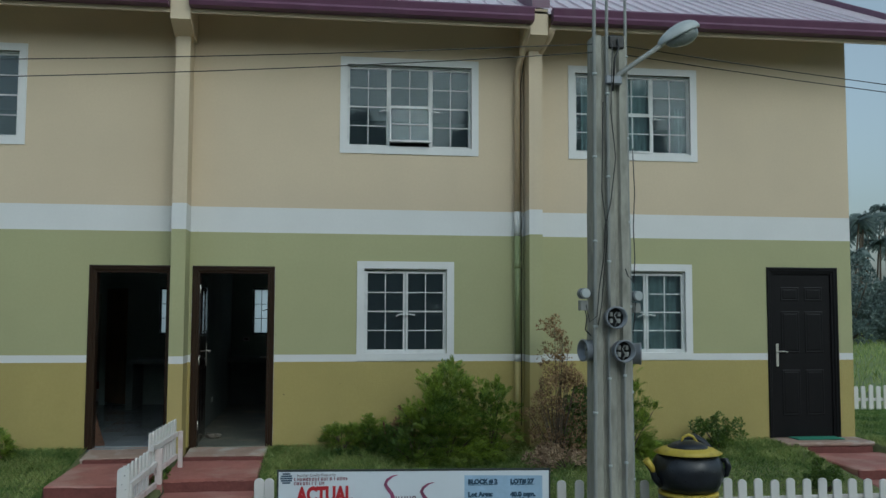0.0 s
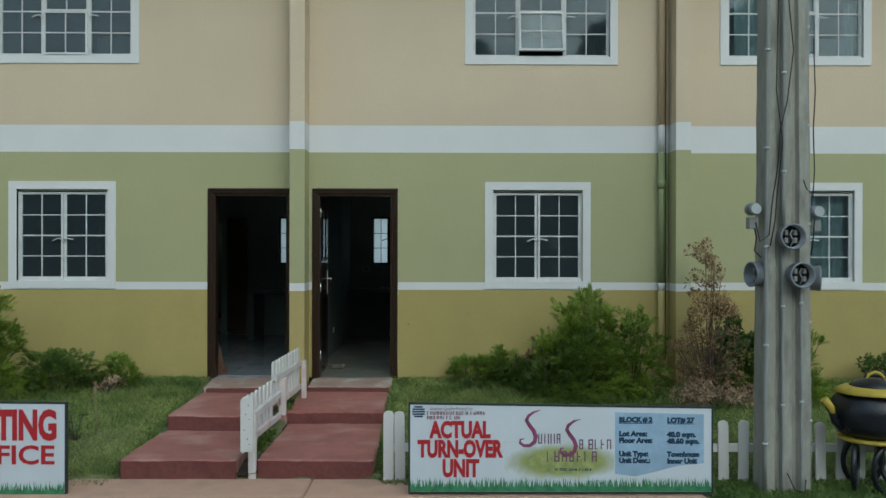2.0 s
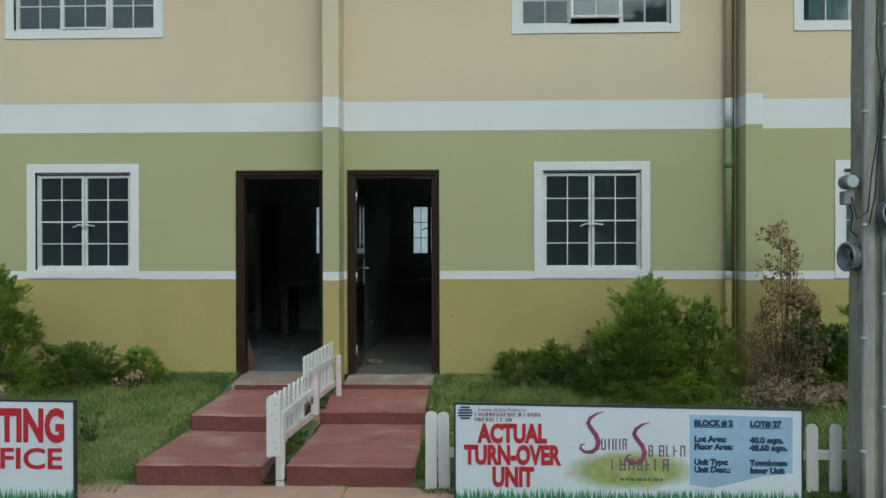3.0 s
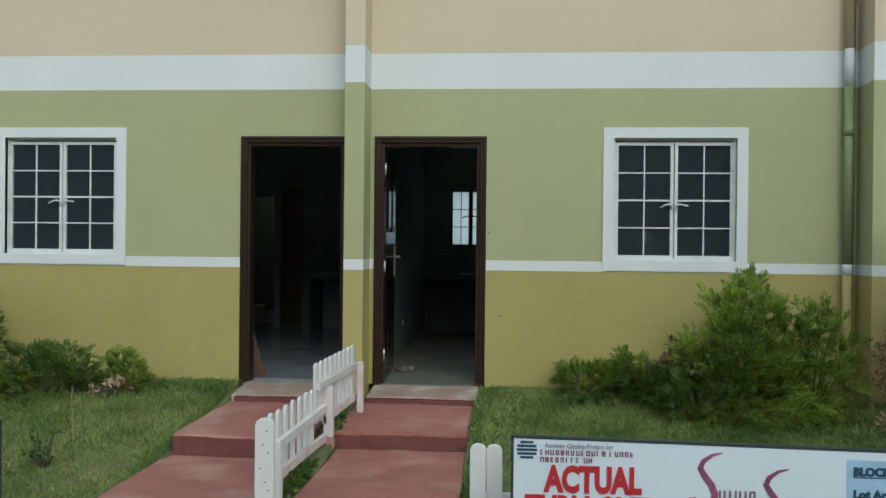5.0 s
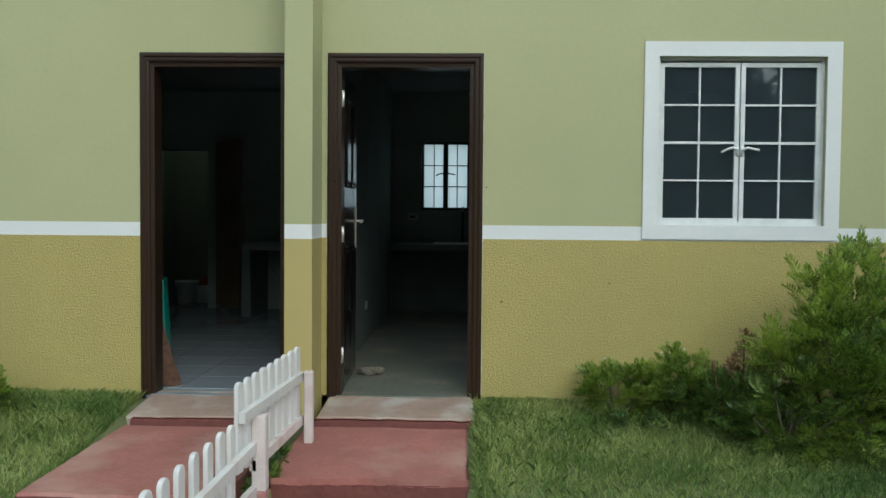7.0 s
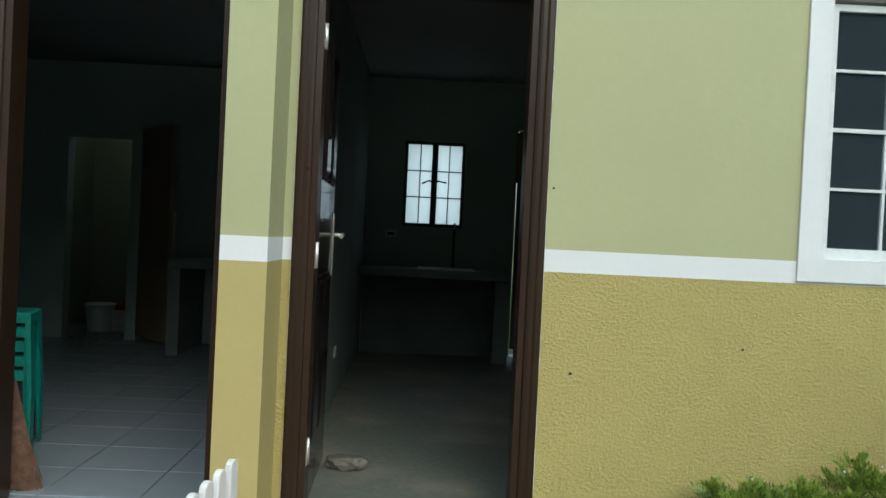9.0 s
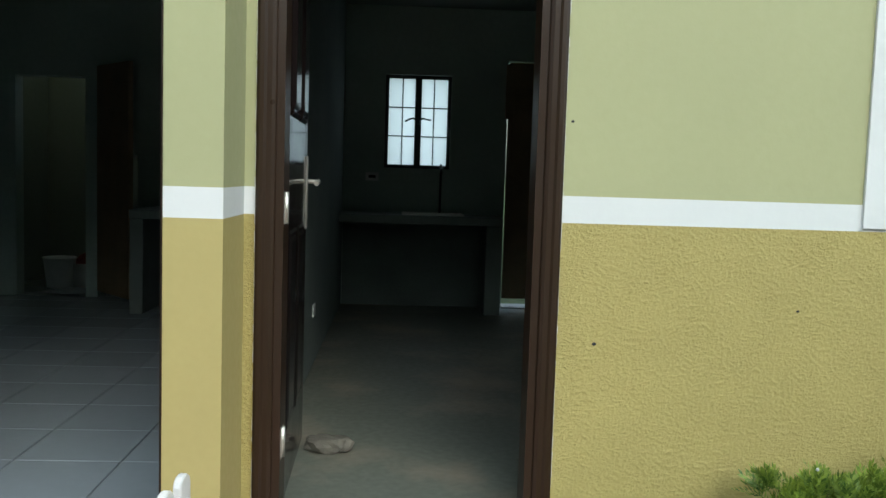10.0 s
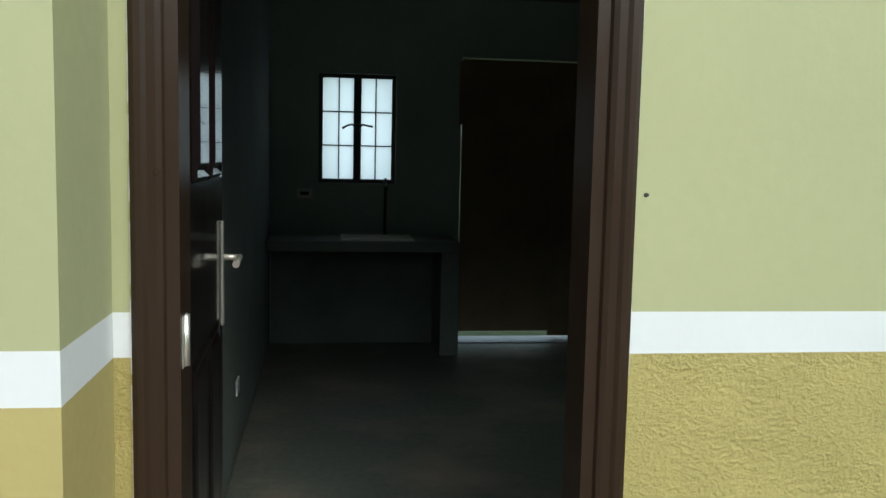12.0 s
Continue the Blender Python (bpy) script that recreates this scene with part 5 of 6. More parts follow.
for cx, y, z0, z1, r in ((-0.178, -0.13, -0.5, 5.7, 0.020), (-0.045, -0.15, 1.55, 5.7, 0.018), (-0.045, -0.135, -0.5, 1.40, 0.015), (0.10, -0.14, -0.5, 1.10, 0.014), (0.175, -0.11, -0.5, 5.7, 0.017)):
    pts = []
    n = 14
    for i in range(n + 1):
        z = z0 + (z1 - z0) * i / n
        k = 1 - 0.17 * min(4.5, max(0, z + 0.47)) / 4.5
        pts.append((cx * k + rnd.uniform(-0.003, 0.003), y * k - 0.002, z))
    part("conduit", one_tube(pts, r * 0.85, 8), PIPE, pole, "grey conduit pipe")
    z = z0 + 0.35 + rnd.uniform(0, 0.4)
    while z < min(z1, 4.0):
        k = 1 - 0.17 * max(0, z + 0.47) / 4.5
        part("bracket", one_tube([(cx * k, y * k - 0.004, z - 0.010), (cx * k, y * k - 0.004, z + 0.010)], r + 0.003, 8), LAMP_SHELL, pole)
        z += 0.75


def meter_socket(x, y, z, turn, open_face=True):
    """An empty round meter socket with its terminals."""
    s = part("socket_ring", lathe([(0.0, 0.0), (0.086, 0.0), (0.092, 0.01), (0.092, 0.085), (0.098, 0.09), (0.098, 0.105), (0.084, 0.105), (0.082, 0.02), (0.0, 0.02)], 28), GREY_METAL, pole, "grey round meter socket, empty")
    s.matrix_basis = pose(x, y, z, 0, 0, turn) @ pose(0, 0, 0, 90)
    bm = bmesh.new()
    for a in (-0.035, 0.035):
        for b in (-0.03, 0.03):
            box(bm, a - 0.013, a + 0.013, b - 0.02, b + 0.02, 0.02, 0.06, bevel=0.003)
    tube(bm, [(0.0, -0.075, 0.05), (0.012, -0.03, 0.07), (-0.012, 0.02, 0.07), (0.01, 0.05, 0.06)], 0.006, 6)
    t = part("terminals", bm, PIPE, s)
    t2 = part("back", lathe([(0.0, 0.0205), (0.083, 0.0205), (0.083, 0.03), (0.0, 0.03)], 20), DARK_IN, s)


meter_socket(-0.01, -0.145, 1.49, 0)
meter_socket(0.055, -0.15, 1.20, 3)
meter_socket(-0.16, -0.03, 1.20, -78)
meter_socket(0.17, -0.03, 1.17, 74)
for x, z, side in ((-0.255, 1.70, -1), (0.225, 1.68, 1)):
    m_box = part("meter", one_tube([(x, -0.03, z), (x, -0.13, z)], 0.048, 16), GREY_METAL, pole, "small grey electric meter")
    part("meter_lid", one_tube([(x, -0.131, z), (x, -0.16, z)], [0.045, 0.038], 16), LAMP_SHELL, m_box)
    part("meter_box", one_box(x - 0.035, x + 0.035, -0.10, -0.02, z - 0.15, z - 0.06, bevel=0.006), PIPE, m_box)
    part("bracket", one_box(min(x, 0), max(x, 0), -0.02, 0.0, z - 0.02, z + 0.02), GREY_METAL, pole)


def loose_wire(points, r=0.005):
    part("wire", one_tube(points, r, 5), WIRE, pole, "loose black wire")


loose_wire([(0.0, -0.17, 3.95), (-0.02, -0.17, 3.3), (0.02, -0.17, 2.9), (-0.03, -0.17, 2.5), (-0.08, -0.17, 2.3), (-0.10, -0.17, 2.0), (-0.14, -0.17, 1.75), (-0.16, -0.16, 1.5), (-0.22, -0.14, 1.45), (-0.24, -0.1, 1.6)])
loose_wire([(-0.09, -0.165, 3.4), (-0.11, -0.17, 2.6), (-0.06, -0.17, 2.2), (-0.10, -0.17, 1.85), (-0.12, -0.17, 1.6), (-0.15, -0.16, 1.42)])
loose_wire([(0.20, -0.10, 3.0), (0.215, -0.10, 2.6), (0.20, -0.10, 2.3), (0.21, -0.10, 2.0), (0.19, -0.12, 1.8), (0.12, -0.16, 1.86), (0.10, -0.16, 1.92)])
loose_wire([(0.21, -0.10, 1.62), (0.20, -0.11, 1.5), (0.18, -0.11, 1.35)])
loose_wire([(-0.25, -0.08, 1.6), (-0.23, -0.09, 1.48), (-0.245, -0.09, 1.38), (-0.20, -0.11, 1.33)], 0.006)
loose_wire([(0.05, -0.15, 3.98), (0.06, -0.17, 3.9), (0.02, -0.17, 3.8), (0.0, -0.165, 3.5)], 0.009)
loose_wire([(-0.02, -0.16, -0.30), (0.03, -0.19, -0.42), (0.10, -0.2, -0.44), (0.12, -0.17, -0.35)], 0.006)
bm = one_box(-0.02, 0.12, -0.14, -0.06, 3.90, 4.02, bevel=0.01)
part("junction_box", bm, BLACK_PLASTIC, pole)
bm = bmesh.new()
for x in (-0.22, 0.22):
    box(bm, x - 0.05, x + 0.05, -0.13, -0.05, 4.38, 4.5, bevel=0.02)
part("clamp", bm, GREY_METAL, pole)
street_lamp = thing("street_lamp", (PX - 0.01, PY, 0.025), "pale cobra-head street lamp on a short grey arm", "street lamp")
part("arm", one_tube([(0.03, -0.14, 3.60), (0.06, -0.15, 3.66), (0.25, -0.15, 3.80), (0.47, -0.15, 3.955)], 0.022, 10), PIPE, street_lamp)
part("collar", one_box(-0.05, 0.10, -0.17, -0.12, 3.58, 3.66, bevel=0.01), GREY_METAL, street_lamp)


def ellipsoid(scale, pos, ry, flatten=None):
    bm = bmesh.new()
    bmesh.ops.create_uvsphere(bm, u_segments=24, v_segments=16, radius=1)
    for v in bm.verts:
        k = 1 - 0.28 * v.co.x * (-1)
        v.co = Vector((v.co.x * scale[0], v.co.y * scale[1] * (1 + 0.25 * v.co.x), v.co.z * scale[2] * (1 + 0.25 * v.co.x)))
        if flatten is not None and v.co.z < flatten:
            v.co.z = flatten
    bmesh.ops.transform(bm, matrix=pose(*pos, 0, ry, 0), verts=bm.verts)
    for f in bm.faces:
        f.smooth = True
    return bm


part("shell", ellipsoid((0.215, 0.14, 0.10), (0.635, -0.15, 4.05), -27, -0.012), LAMP_SHELL, street_lamp, "pale grey lamp housing")
part("lens", ellipsoid((0.16, 0.115, 0.085), (0.665, -0.15, 4.04), -27), LAMP_LENS, street_lamp, "cloudy lamp lens")


def span_wire(a, b, sag, r=0.0045):
    a, b = Vector(a), Vector(b)
    pts = [a.lerp(b, k / 24) - Vector((0, 0, sag * 4 * (k / 24) * (1 - k / 24))) for k in range(25)]
    return tagged(part("overhead_cable", one_tube(pts, r, 5), WIRE), "thin black overhead cable strung between poles", "cable")


span_wire((3.95, -3.08, 3.985), (-16, -3.0, 3.65), 0.34)
span_wire((3.95, -3.08, 3.908), (-16, -3.0, 3.60), 0.44)
span_wire((4.2, -3.05, 3.985), (24, -3.0, 3.9), 0.55)
span_wire((4.2, -3.05, 3.905), (24, -3.0, 3.8), 0.53)

# ---- tyre pot on its hoop stand ----
pot = thing("tyre_pot", (4.775, -3.0, 0.042), "black and yellow teapot shaped tyre bin on a hoop stand", "rubbish bin")
prof = [(0.0, -0.045), (0.20, -0.045), (0.26, -0.02), (0.30, 0.05), (0.315, 0.13), (0.30, 0.21), (0.265, 0.265), (0.24, 0.285), (0.0, 0.285)]
bm = lathe(prof, 40)
for v in bm.verts:
    v.co += v.co.normalized() * 0.012 * noise.noise(v.co * 7)
part("body", bm, TYRE, pot, "glossy black tyre body")
part("base_ring", lathe([(0.0, -0.085), (0.235, -0.085), (0.262, -0.075), (0.262, -0.055), (0.22, -0.046), (0.0, -0.046)], 40), TYRE_YELLOW, pot, "yellow base ring")
lid = part("lid_rim", lathe([(0.14, 0.318), (0.22, 0.312), (0.292, 0.288), (0.298, 0.292), (0.225, 0.330), (0.14, 0.342)], 40), TYRE_YELLOW, pot, "yellow lid rim")
part("lid", lathe([(0.0, 0.398), (0.07, 0.392), (0.13, 0.372), (0.175, 0.345), (0.178, 0.330), (0.0, 0.330)], 36), TYRE, pot, "black domed lid")
part("lid_handle", one_tube([(-0.07, -0.02, 0.37), (-0.05, -0.02, 0.425), (0.0, -0.02, 0.445), (0.045, -0.02, 0.43), (0.075, -0.02, 0.385), (0.10, -0.02, 0.345)], [0.010, 0.013, 0.014, 0.013, 0.012, 0.010], 8), TYRE_YELLOW, pot, "yellow arched lid handle")
part("back_handle", one_tube([(0.02, 0.24, 0.30), (0.08, 0.25, 0.375), (0.16, 0.23, 0.385), (0.23, 0.19, 0.345), (0.275, 0.12, 0.28), (0.28, 0.08, 0.20)], [0.02, 0.035, 0.04, 0.035, 0.03, 0.02], 10), TYRE, pot)
part("ear", one_tube([(0.26, -0.09, 0.23), (0.30, -0.12, 0.235), (0.318, -0.13, 0.18), (0.30, -0.12, 0.11), (0.27, -0.10, 0.10)], [0.02, 0.028, 0.03, 0.026, 0.02], 10), TYRE, pot, "black looped ear")
part("spout", one_tube([(-0.27, -0.05, 0.02), (-0.33, -0.06, 0.08), (-0.355, -0.06, 0.15), (-0.40, -0.06, 0.22)], [0.035, 0.03, 0.026, 0.03], 10), TYRE, pot)
part("spout_tip", one_tube([(-0.345, -0.065, 0.13), (-0.365, -0.07, 0.18), (-0.415, -0.065, 0.245)], [0.020, 0.029, 0.033], 10), TYRE_YELLOW, pot, "yellow spout tip")


def hoop(cx, cy, turn):
    pts = [(0.165 * math.cos(a), 0, -0.275 + 0.19 * math.sin(a)) for a in (2 * math.pi * k / 28 for k in range(29))]
    m = pose(cx, cy, 0, 0, 0, turn)
    bm = bmesh.new()
    tube(bm, [m @ Vector(p) for p in pts], 0.021, 8, caps=False)
    part("hoop", bm, TYRE, pot, "black tyre bead hoop")


for cx, cy, tn in ((-0.17, -0.06, 60), (0.05, -0.16, 20), (0.20, 0.0, -65), (0.0, 0.17, 5)):
    hoop(cx, cy, tn)

# ---- plants ----
def leaf_quads(rng, centres, radii, count, size, long=1.8, droop=0.0, up=0.3):
    """Pointed four-cornered leaves in clumps: corners as an array."""
    k = rng.integers(0, len(centres), count)
    d = rng.normal(size=(count, 3))
    d /= np.linalg.norm(d, axis=1)[:, None]
    r = np.cbrt(rng.uniform(0.15, 1, count))[:, None]
    p = centres[k] + d * r * radii[k][:, None]
    way = d + rng.normal(scale=0.5, size=(count, 3)) + np.array([0, 0, up - droop])
    way /= np.linalg.norm(way, axis=1)[:, None]
    side = np.cross(way, rng.normal(size=(count, 3)))
    side /= np.linalg.norm(side, axis=1)[:, None]
    s = (size * rng.uniform(0.6, 1.3, count))[:, None]
    a, b = p, p + way * s * long
    m = p + way * s * long * 0.45
    return np.stack([a, m + side * s * 0.42, b, m - side * s * 0.42], axis=1).reshape(-1, 3)


def spray_quads(rng, centres, radii, count, size, long=1.8):
    """Small arching twigs with pairs of narrow leaves: corners as an array."""
    per = 11
    n = count // per
    k = rng.integers(0, len(centres), n)
    d = rng.normal(size=(n, 3))
    d /= np.linalg.norm(d, axis=1)[:, None]
    base = centres[k] + d * radii[k][:, None] * rng.uniform(0.1, 0.9, n)[:, None]
    mid = centres.mean(axis=0) * np.array([1, 1, 0.45])
    way = (base - mid) / (np.linalg.norm(base - mid, axis=1)[:, None] + 1e-6) * 0.8 + d * 0.6 + np.array([0, 0, 0.25])
    way /= np.linalg.norm(way, axis=1)[:, None]
    side = np.cross(way, np.array([0, 0, 1.0]) + rng.normal(scale=0.4, size=(n, 3)))
    side /= np.linalg.norm(side, axis=1)[:, None] + 1e-6
    up = np.cross(side, way)
    quads = []
    s = size * rng.uniform(0.7, 1.3, n)[:, None]
    for i in range(per):
        u = (i + 1) / per
        sg = 0 if i == per - 1 else (1 if i % 2 else -1)
        p = base + way * s * long * 2.6 * u - np.array([0, 0, 1.0]) * s * long * 0.7 * u * u
        out = way * (0.75 + 0.25 * u) + side * sg * 0.8 + up * rng.uniform(-0.15, 0.35, n)[:, None]
        out /= np.linalg.norm(out, axis=1)[:, None]
        across = np.cross(out, up)
        across /= np.linalg.norm(across, axis=1)[:, None] + 1e-6
        ln = s * long * (1.0 - 0.35 * abs(u - 0.4))
        quads.append(np.stack([p, p + out * ln * 0.45 + across * s * 0.40, p + out * ln, p + out * ln * 0.45 - across * s * 0.40], axis=1))
    return np.concatenate(quads).reshape(-1, 3)


def shrub(name, x, y, rx, ry, height, leaves, size, mat, label, seed, clumps=60, stems=14, hollow=0.35, shape=None, base_z=None, category="shrub", long=1.8, stem_r=0.006, clump=0.24, feathery=False):
    rng = np.random.default_rng(seed)
    z0 = float(ground_z(x, y)) - 0.02 if base_z is None else base_z
    ob = thing(name, (x, y, z0), label, category)
    cs, rr = [], []
    while len(cs) < clumps:
        u = rng.uniform(-1, 1, 3)
        w = (u[2] + 1) / 2
        edge = shape(w) if shape else math.sqrt(max(0, 1 - (2 * w - 0.85) ** 2 * 0.75))
        q = math.hypot(u[0], u[1]) / max(edge, 1e-3)
        if q > 1 or (q < hollow and w < 0.8):
            continue
        wob = 1 + 0.28 * noise.noise(Vector((u[0] * 2, u[1] * 2, w * 3 + seed)))
        cs.append((u[0] * rx * wob, u[1] * ry * wob, 0.06 + w * (height - 0.1) * wob))
        rr.append(rng.uniform(0.45, 1.15) * min(rx, ry, height) * clump)
    cs, rr = np.array(cs), np.array(rr)
    cs[:, 2] = np.minimum(cs[:, 2], height - rr * 0.6)
    bm = bmesh.new()
    for i in rng.choice(len(cs), min(stems, len(cs)), replace=False):
        c = cs[i]
        tube(bm, [(c[0] * 0.1, c[1] * 0.1, 0), (c[0] * 0.45, c[1] * 0.45, c[2] * 0.45), (c[0] * 0.9, c[1] * 0.9, c[2] * 0.9), tuple(c)], [stem_r * 1.4, stem_r, stem_r * 0.7, stem_r * 0.4], 5)
    part("stem", bm, BARK, ob)["kind"] = "stuff"
    quads = spray_quads(rng, cs, rr, leaves, size, long) if feathery else leaf_quads(rng, cs, rr, leaves, size, long)
    quads[:, 2] = np.maximum(quads[:, 2], 0.0)
    f = strips("foliage", quads, 4, mat, ob)
    f["kind"] = "stuff"
    return ob


tiers = lambda w: (1.0 - 0.72 * w ** 1.15) * (0.82 + 0.18 * math.sin(w * 19))
shrub("shrub", 2.93, -0.62, 0.62, 0.44, 1.10, 34000, 0.0125, LEAF, "dense bright green shrub by the ochre wall", 1, 190, 24, long=3.1, clump=0.22, hollow=0.25, shape=tiers, feathery=True)
shrub("shrub", 2.56, -0.72, 0.34, 0.26, 0.46, 7000, 0.012, LEAF_DARK, "low dark green shrub growing into its neighbour", 2, 90, 14, long=2.5, clump=0.24, feathery=True)
shrub("shrub", 3.42, -0.60, 0.34, 0.34, 0.88, 10000, 0.013, LEAF, "bright green shrub grown together with the dense one", 33, 90, 12, long=2.6, clump=0.24, feathery=True)
shrub("shrub", 4.98, -0.72, 0.52, 0.35, 1.08, 20000, 0.0125, LEAF, "bright green shrub behind the concrete pole", 3, 160, 20, long=2.9, clump=0.22, shape=tiers, feathery=True)
shrub("shrub", 4.50, -0.62, 0.30, 0.30, 0.85, 5000, 0.028, LEAF_DARK, "dark green shrub between the withered bush and the pole", 4, 40, 10)
cone = lambda w: (1.0 - 0.78 * w ** 0.9) * (0.75 + 0.25 * math.sin(min(1, w * 3) * 1.5))
shrub("withered_shrub", 4.18, -0.75, 0.44, 0.34, 1.90, 7000, 0.018, LEAF_DEAD, "tall withered brown shrub with sparse leaves by the rain pipe", 5, 120, 40, 0.0, cone)
shrub("withered_shrub", 4.22, -1.05, 0.52, 0.25, 0.30, 2600, 0.017, LEAF_PALE, "low shrub of pale dried leaves under the withered bush", 6, 26, 10, long=2.4)
shrub("small_shrub", 6.25, -0.42, 0.32, 0.24, 0.46, 3800, 0.018, LEAF_DARK, "small soft green shrub by the end unit", 7, 36, 8)
shrub("small_shrub", 6.72, -1.95, 0.19, 0.17, 0.38, 2600, 0.015, LEAF_DARK, "small round dark shrub on the lawn beside the red path", 8, 26, 6)
shrub("shrub", -3.32, -0.75, 0.62, 0.5, 1.38, 26000, 0.015, LEAF, "tall bright green shrub below the office window", 9, 200, 24, long=2.5, clump=0.2, hollow=0.25, shape=tiers, feathery=True)
shrub("small_shrub", -2.55, -0.55, 0.38, 0.25, 0.45, 10000, 0.013, LEAF_DARK, "low dark green shrub along the ochre wall", 10, 120, 14, long=2.4, feathery=True)
shrub("small_shrub", -1.98, -0.45, 0.20, 0.18, 0.42, 5000, 0.011, LEAF, "small bright green shrub with dry twigs", 11, 60, 12, long=2.6, feathery=True)
shrub("withered_shrub", -2.05, -0.6, 0.16, 0.12, 0.24, 260, 0.022, LEAF_PALE, "dry bare twigs at the foot of a shrub", 12, 18, 26)
shrub("withered_shrub", -3.15, -1.25, 0.3, 0.2, 0.3, 1800, 0.017, LEAF_PALE, "clump of pale dried leaves under the office shrub", 13, 18, 8, long=2.4)
shrub("small_shrub", 1.74, -0.27, 0.25, 0.15, 0.36, 8500, 0.0085, LEAF, "small bright green plant against the ochre wall", 14, 60, 12, long=3.0, clump=0.24, feathery=True)
bud_ob = shrub("small_shrub", 2.08, -0.28, 0.22, 0.15, 0.42, 8500, 0.0085, LEAF, "small bright green plant with tiny white buds", 15, 70, 12, long=3.0, clump=0.24, feathery=True)
for bx0, bz0 in ((-0.10, 0.41), (0.03, 0.43), (-0.42, 0.37)):
    bm = bmesh.new()
    bmesh.ops.create_icosphere(bm, subdivisions=1, radius=0.0055)
    for v in bm.verts:
        v.co += Vector((bx0, -0.06, bz0))
    part("bud", bm, WHITE_PLASTIC, bud_ob, "tiny white bud")
shrub("small_shrub", 2.36, -0.42, 0.30, 0.2, 0.34, 11000, 0.010, LEAF_DARK, "low dark plant at the foot of the wall", 16, 50, 10, long=3.2, feathery=True)
shrub("small_shrub", 2.42, -0.42, 0.10, 0.10, 0.62, 520, 0.022, LEAF_DEAD, "dry upright weed beside the shrub", 17, 14, 12)
shrub("weed", -0.10, -1.05, 0.05, 0.42, 0.13, 420, 0.034, LEAF_DARK, "broad leaved weeds growing between the two paths", 18, 26, 10, base_z=-0.22, category="weed")
shrub("weed", -0.11, -2.15, 0.045, 0.45, 0.10, 420, 0.028, LEAF_DARK, "broad leaved weeds growing under the divider fence", 19, 26, 10, base_z=-0.30, category="weed")
for i, (x, lean, h) in enumerate(((2.28, -0.05, 0.34), (2.32, 0.02, 0.22), (2.50, 0.05, 0.40), (2.58, -0.03, 0.50), (2.66, 0.03, 0.52))):
    st = thing("dry_stalk", (x, -0.55, float(ground_z(x, -0.55))), "single dry reddish weed stalk by the shrub", "weed", "dry stalks by the shrub")
    part("stem", one_tube([(0, 0, -0.02), (lean * 0.4, 0, h * 0.5), (lean, 0.01, h)], [0.005, 0.004, 0.002], 5), STALK, st)
    part("seed_head", one_tube([(lean, 0.01, h - 0.01), (lean * 1.2, 0.012, h + 0.05), (lean * 1.3, 0.01, h + 0.08)], [0.004, 0.010, 0.003], 6), STALK, st)
sap = thing("sapling", (-1.66, -1.9, float(ground_z(-1.66, -1.9))), "thin pale bare sapling on the lawn", "sapling")
part("stem", one_tube([(0, 0, -0.02), (0.005, 0, 0.2), (-0.01, 0, 0.42), (-0.005, 0, 0.5)], [0.006, 0.005, 0.004, 0.002], 6), LEAF_PALE, sap)
shrub("small_shrub", -1.80, -2.0, 0.12, 0.10, 0.34, 120, 0.024, LEAF_DARK, "thin dark weed beside the sapling", 20, 12, 12)
shrub("small_shrub", 2.10, -0.5, 0.6, 0.1, 0.16, 1200, 0.02, LEAF_DARK, "ragged weeds along the wall foot", 21, 26, 8, category="weed")


def blades(rng, x, y, h, lean=0.5, width=0.0035):
    """Bent grass blades as quads, two to a blade."""
    n = len(x)
    z = ground_z(x, y) - 0.005
    a = rng.uniform(0, 2 * np.pi, n)
    face = np.stack([np.cos(a), np.sin(a), np.zeros(n)], 1)
    b = rng.uniform(0, 2 * np.pi, n)
    out = np.stack([np.cos(b), np.sin(b), np.zeros(n)], 1) * (h * lean * rng.uniform(0.3, 1.3, n))[:, None]
    p0 = np.stack([x, y, z], 1)
    p1 = p0 + out * 0.35 + np.array([0, 0, 1]) * (h * 0.6)[:, None]
    p2 = p0 + out + np.array([0, 0, 1]) * (h * 0.95)[:, None]
    w = (width * rng.uniform(0.7, 1.4, n))[:, None] * face
    return np.stack([p0 - w, p0 + w, p1 + w * 0.8, p2, p1 - w * 0.8], 1).reshape(-1, 3)


def on_lawn(x, y):
    path = ((x > -1.14) & (x < 0.91) & (y > -2.85)) | ((x > 7.28) & (x < 8.37) & (y > -2.85)) | ((x > 7.1) & (x < 8.29) & (y > -0.4))
    house = (y > -0.01) & (x < 8.32)
    return ~path & ~house


rng = np.random.default_rng(31)
N = 400000
bx, by = rng.uniform(-6.5, 11.5, N), rng.uniform(-2.86, 0.0, N)
near = rng.uniform(0, 1, N) < np.where((bx > -3.5) & (bx < 5.5), 1.0, 0.55)
patch = np.array([noise.noise(Vector((float(a) * 0.9, float(b) * 0.9, 3))) for a, b in zip(bx[::10], by[::10])]).repeat(10)[:N]
keep = on_lawn(bx, by) & near & (rng.uniform(0, 1, N) < 0.85 + patch * 0.6)
bx, by = bx[keep], by[keep]
h = rng.uniform(0.015, 0.038, len(bx)) * (1 + 1.3 * np.clip((by + 1.3) * 1.8, 0, 1)) * (1 + np.repeat(patch, 1)[keep] * 0.5)
lawn = strips("grass", blades(rng, bx, by, h, 0.8, 0.0026), 5, BLADE)
tagged(lawn, "short green lawn grass with thin dry patches", "grass", kind="stuff")
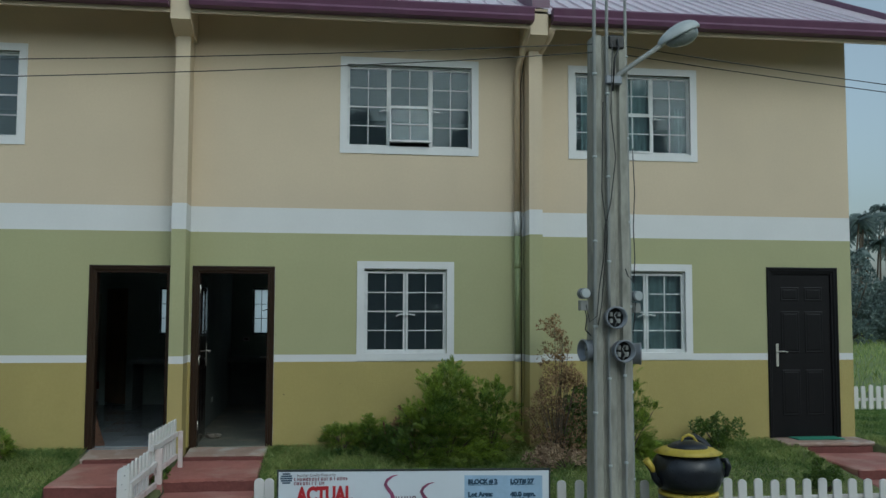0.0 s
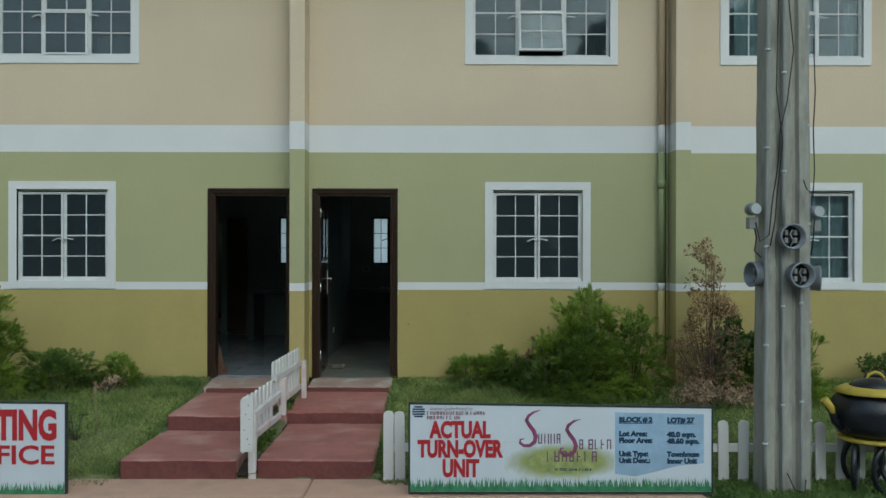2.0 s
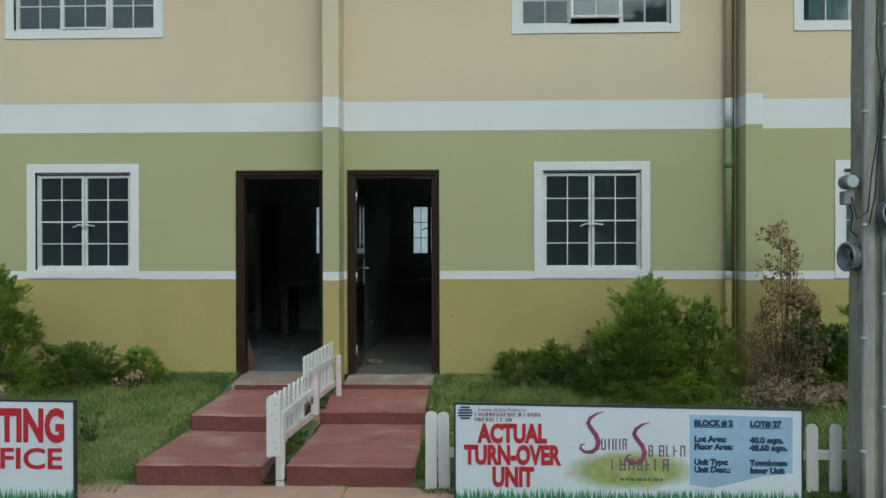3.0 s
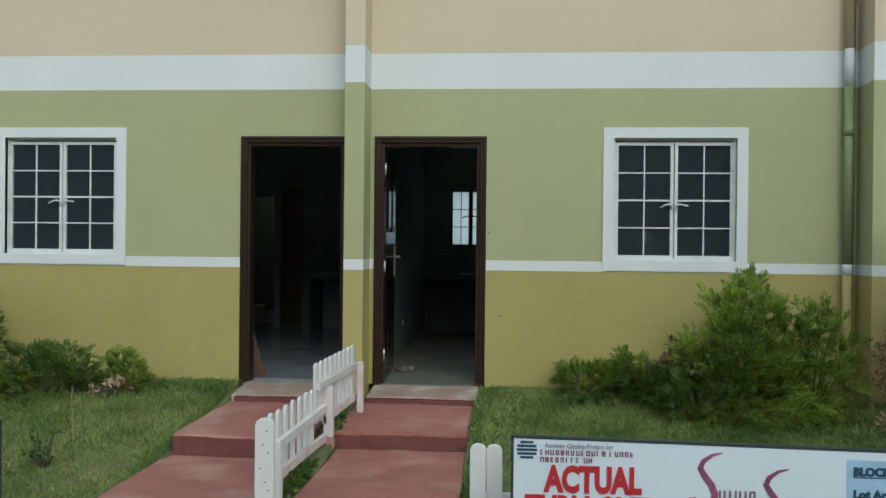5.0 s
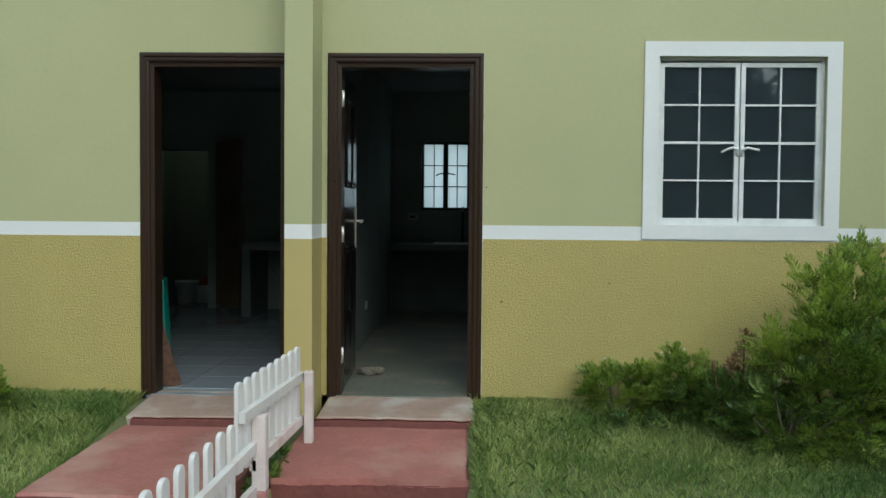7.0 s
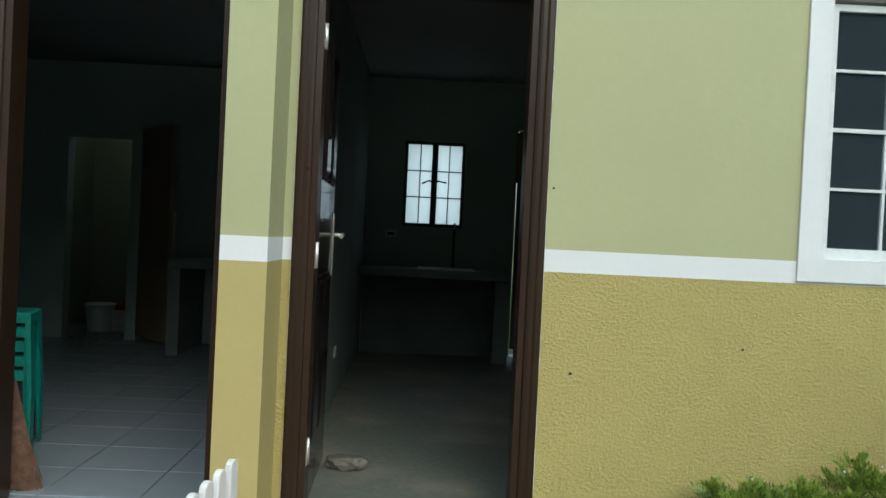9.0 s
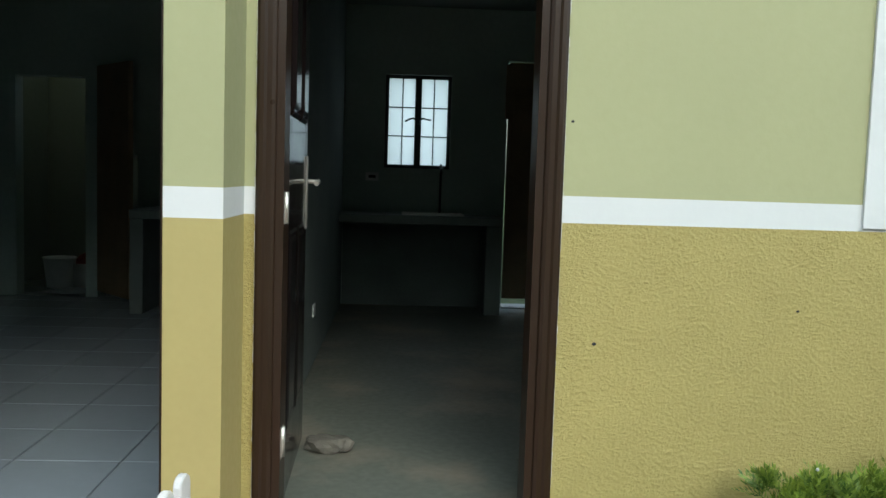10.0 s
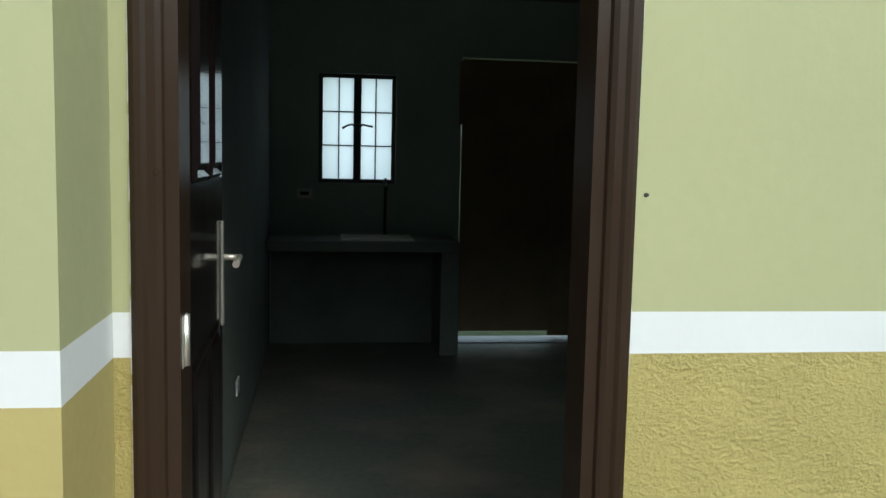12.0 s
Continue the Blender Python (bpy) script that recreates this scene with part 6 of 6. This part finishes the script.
# long tufts along the wall foot, path edges and fence
ex, ey = [], []
for x0, x1, y0, y1, n in ((-4.3, -1.18, -0.45, -0.01, 6500), (0.96, 3.9, -0.45, -0.01, 6500), (4.3, 7.1, -0.3, -0.01, 2600), (0.90, 0.97, -2.8, -0.1, 1500), (-1.2, -1.12, -2.8, -0.3, 1800), (1.2, 7.2, -3.0, -2.7, 9000), (-5, -1.2, -3.0, -2.7, 3000), (2.2, 3.6, -1.3, -0.7, 2500), (8.4, 13.5, -0.2, 3.5, 34000), (3.45, 4.7, -3.45, -2.8, 5000), (4.7, 7.3, -3.3, -2.8, 6000), (0.95, 1.2, -2.95, -2.7, 500)):
    ex.append(rng.uniform(x0, x1, n))
    ey.append(rng.uniform(y0, y1, n))
# deeper grass that thins out away from the wall
for x0, x1, n in ((0.96, 7.1, 24000), (-4.3, -1.18, 9000)):
    ex.append(rng.uniform(x0, x1, n))
    ey.append(-0.25 - 1.5 * rng.uniform(0, 1, n) ** 1.9)
ex, ey = np.concatenate(ex), np.concatenate(ey)
tufts = strips("long_grass", blades(rng, ex, ey, rng.uniform(0.025, 0.065, len(ex)) * np.where((ex < -1.1) & (ey > -0.5), 1.5, 1.0), 0.8, 0.0027), 5, BLADE_LONG)
tagged(tufts, "longer uncut grass along walls, paths and fence", "grass", kind="stuff")
fx = rng.uniform(8.4, 60, 60000) ** 1.0
fy = rng.uniform(0.3, 45, 60000)
keep = (fx > 8.5) & (np.abs(np.arctan2(fy + 10.6, fx - 1.5) - 0.93) < 0.35)
fx, fy = fx[keep], fy[keep]
field = strips("field_grass", blades(rng, fx, fy, rng.uniform(0.05, 0.28, len(fx)) * (0.2 + np.clip((fy - 3.8) / 4, 0, 1)), 0.6, 0.009), 5, BLADE)
tagged(field, "rough tall grass of the field beyond the side fence", "grass", kind="stuff")


def palm(x, y, height, seed):
    rng = np.random.default_rng(seed)
    z0 = float(ground_z(x, y))
    t = thing("palm_tree", (x, y, z0 - 0.05), "slender dark coconut palm at the field's edge", "palm tree", group="palms beyond the field")
    bend = rng.uniform(-0.6, 0.6, 2)
    top = Vector((bend[0], bend[1], height))
    part("trunk", one_tube([(0, 0, 0), (bend[0] * 0.25, bend[1] * 0.25, height * 0.4), (bend[0] * 0.65, bend[1] * 0.65, height * 0.75), tuple(top)], [0.12, 0.09, 0.07, 0.06], 7), BARK, t)
    quads = []
    for i in range(42):
        a = i * 2.4 + rng.uniform(-0.2, 0.2)
        rise = rng.uniform(-0.5, 0.9)
        out = Vector((math.cos(a), math.sin(a), 0))
        length = rng.uniform(0.8, 1.15)
        side = Vector((-math.sin(a), math.cos(a), 0))
        for k in range(26):
            s = (k + 1) / 26
            c = top + out * (length * s * math.cos(rise * 0.5)) + Vector((0, 0, length * (rise * s - 0.55 * s * s)))
            for sg in (-1, 1):
                tip = c + side * sg * 0.3 * (1.1 - s) + Vector((0, 0, -0.20)) + out * 0.10
                w = out * 0.022
                quads += [tuple(c - w), tuple(c + w), tuple(tip + w * 0.3), tuple(tip - w * 0.3)]
    f = strips("crown", quads, 4, PALM_LEAF, t)
    f["kind"] = "stuff"
    return t


rng = np.random.default_rng(5)
for i in range(46):
    d = rng.uniform(62, 92)
    a = (0.93 + i / 33 * 0.11 if i < 34 else 0.68 + (i - 34) / 11 * 0.24) + rng.uniform(-0.01, 0.01)
    palm(1.5 + d * math.cos(a), -10.6 + d * math.sin(a), rng.uniform(4.3, 6.6) * d / 52, 100 + i)
for i in range(14):
    d = rng.uniform(50, 58)
    a = 0.86 + (i / 13 - 0.5) * 0.36
    x, y = 1.5 + d * math.cos(a), -10.6 + d * math.sin(a)
    shrub("tree", x, y, rng.uniform(2.0, 3.2), rng.uniform(1.7, 2.4), rng.uniform(3.6, 5.4), 6500, 0.11, PALM_LEAF, "low dark bushy tree under the palms", 200 + i, 40, 6, 0.0, category="tree", stem_r=0.05)

# unseen trees added across the street, behind the walk, to darken window reflections
rng = np.random.default_rng(77)
for i in range(26):
    shrub("tree", -36 + i * 2.9 + rng.uniform(-1, 1), rng.uniform(-29, -24), 2.6, 2.4, rng.uniform(8.5, 12), 4500, 0.5, FAR_LEAF, "broad unseen tree added across the street for window reflections", 300 + i, 40, 5, 0.0, category="tree", stem_r=0.08)

for x, z, r in ((1.075, 0.592, 0.006), (1.731, 0.712, 0.0045), (0.977, 1.292, 0.0045)):
    bm = bmesh.new()
    bmesh.ops.create_icosphere(bm, subdivisions=1, radius=r)
    for v in bm.verts:
        v.co = Vector((v.co.x * 1.4 + x, v.co.y * 0.4 - 0.001, v.co.z + z))
    tagged(part("wall_speck", bm, DARK_IN), "tiny dark nail speck in the wall", kind="structure")
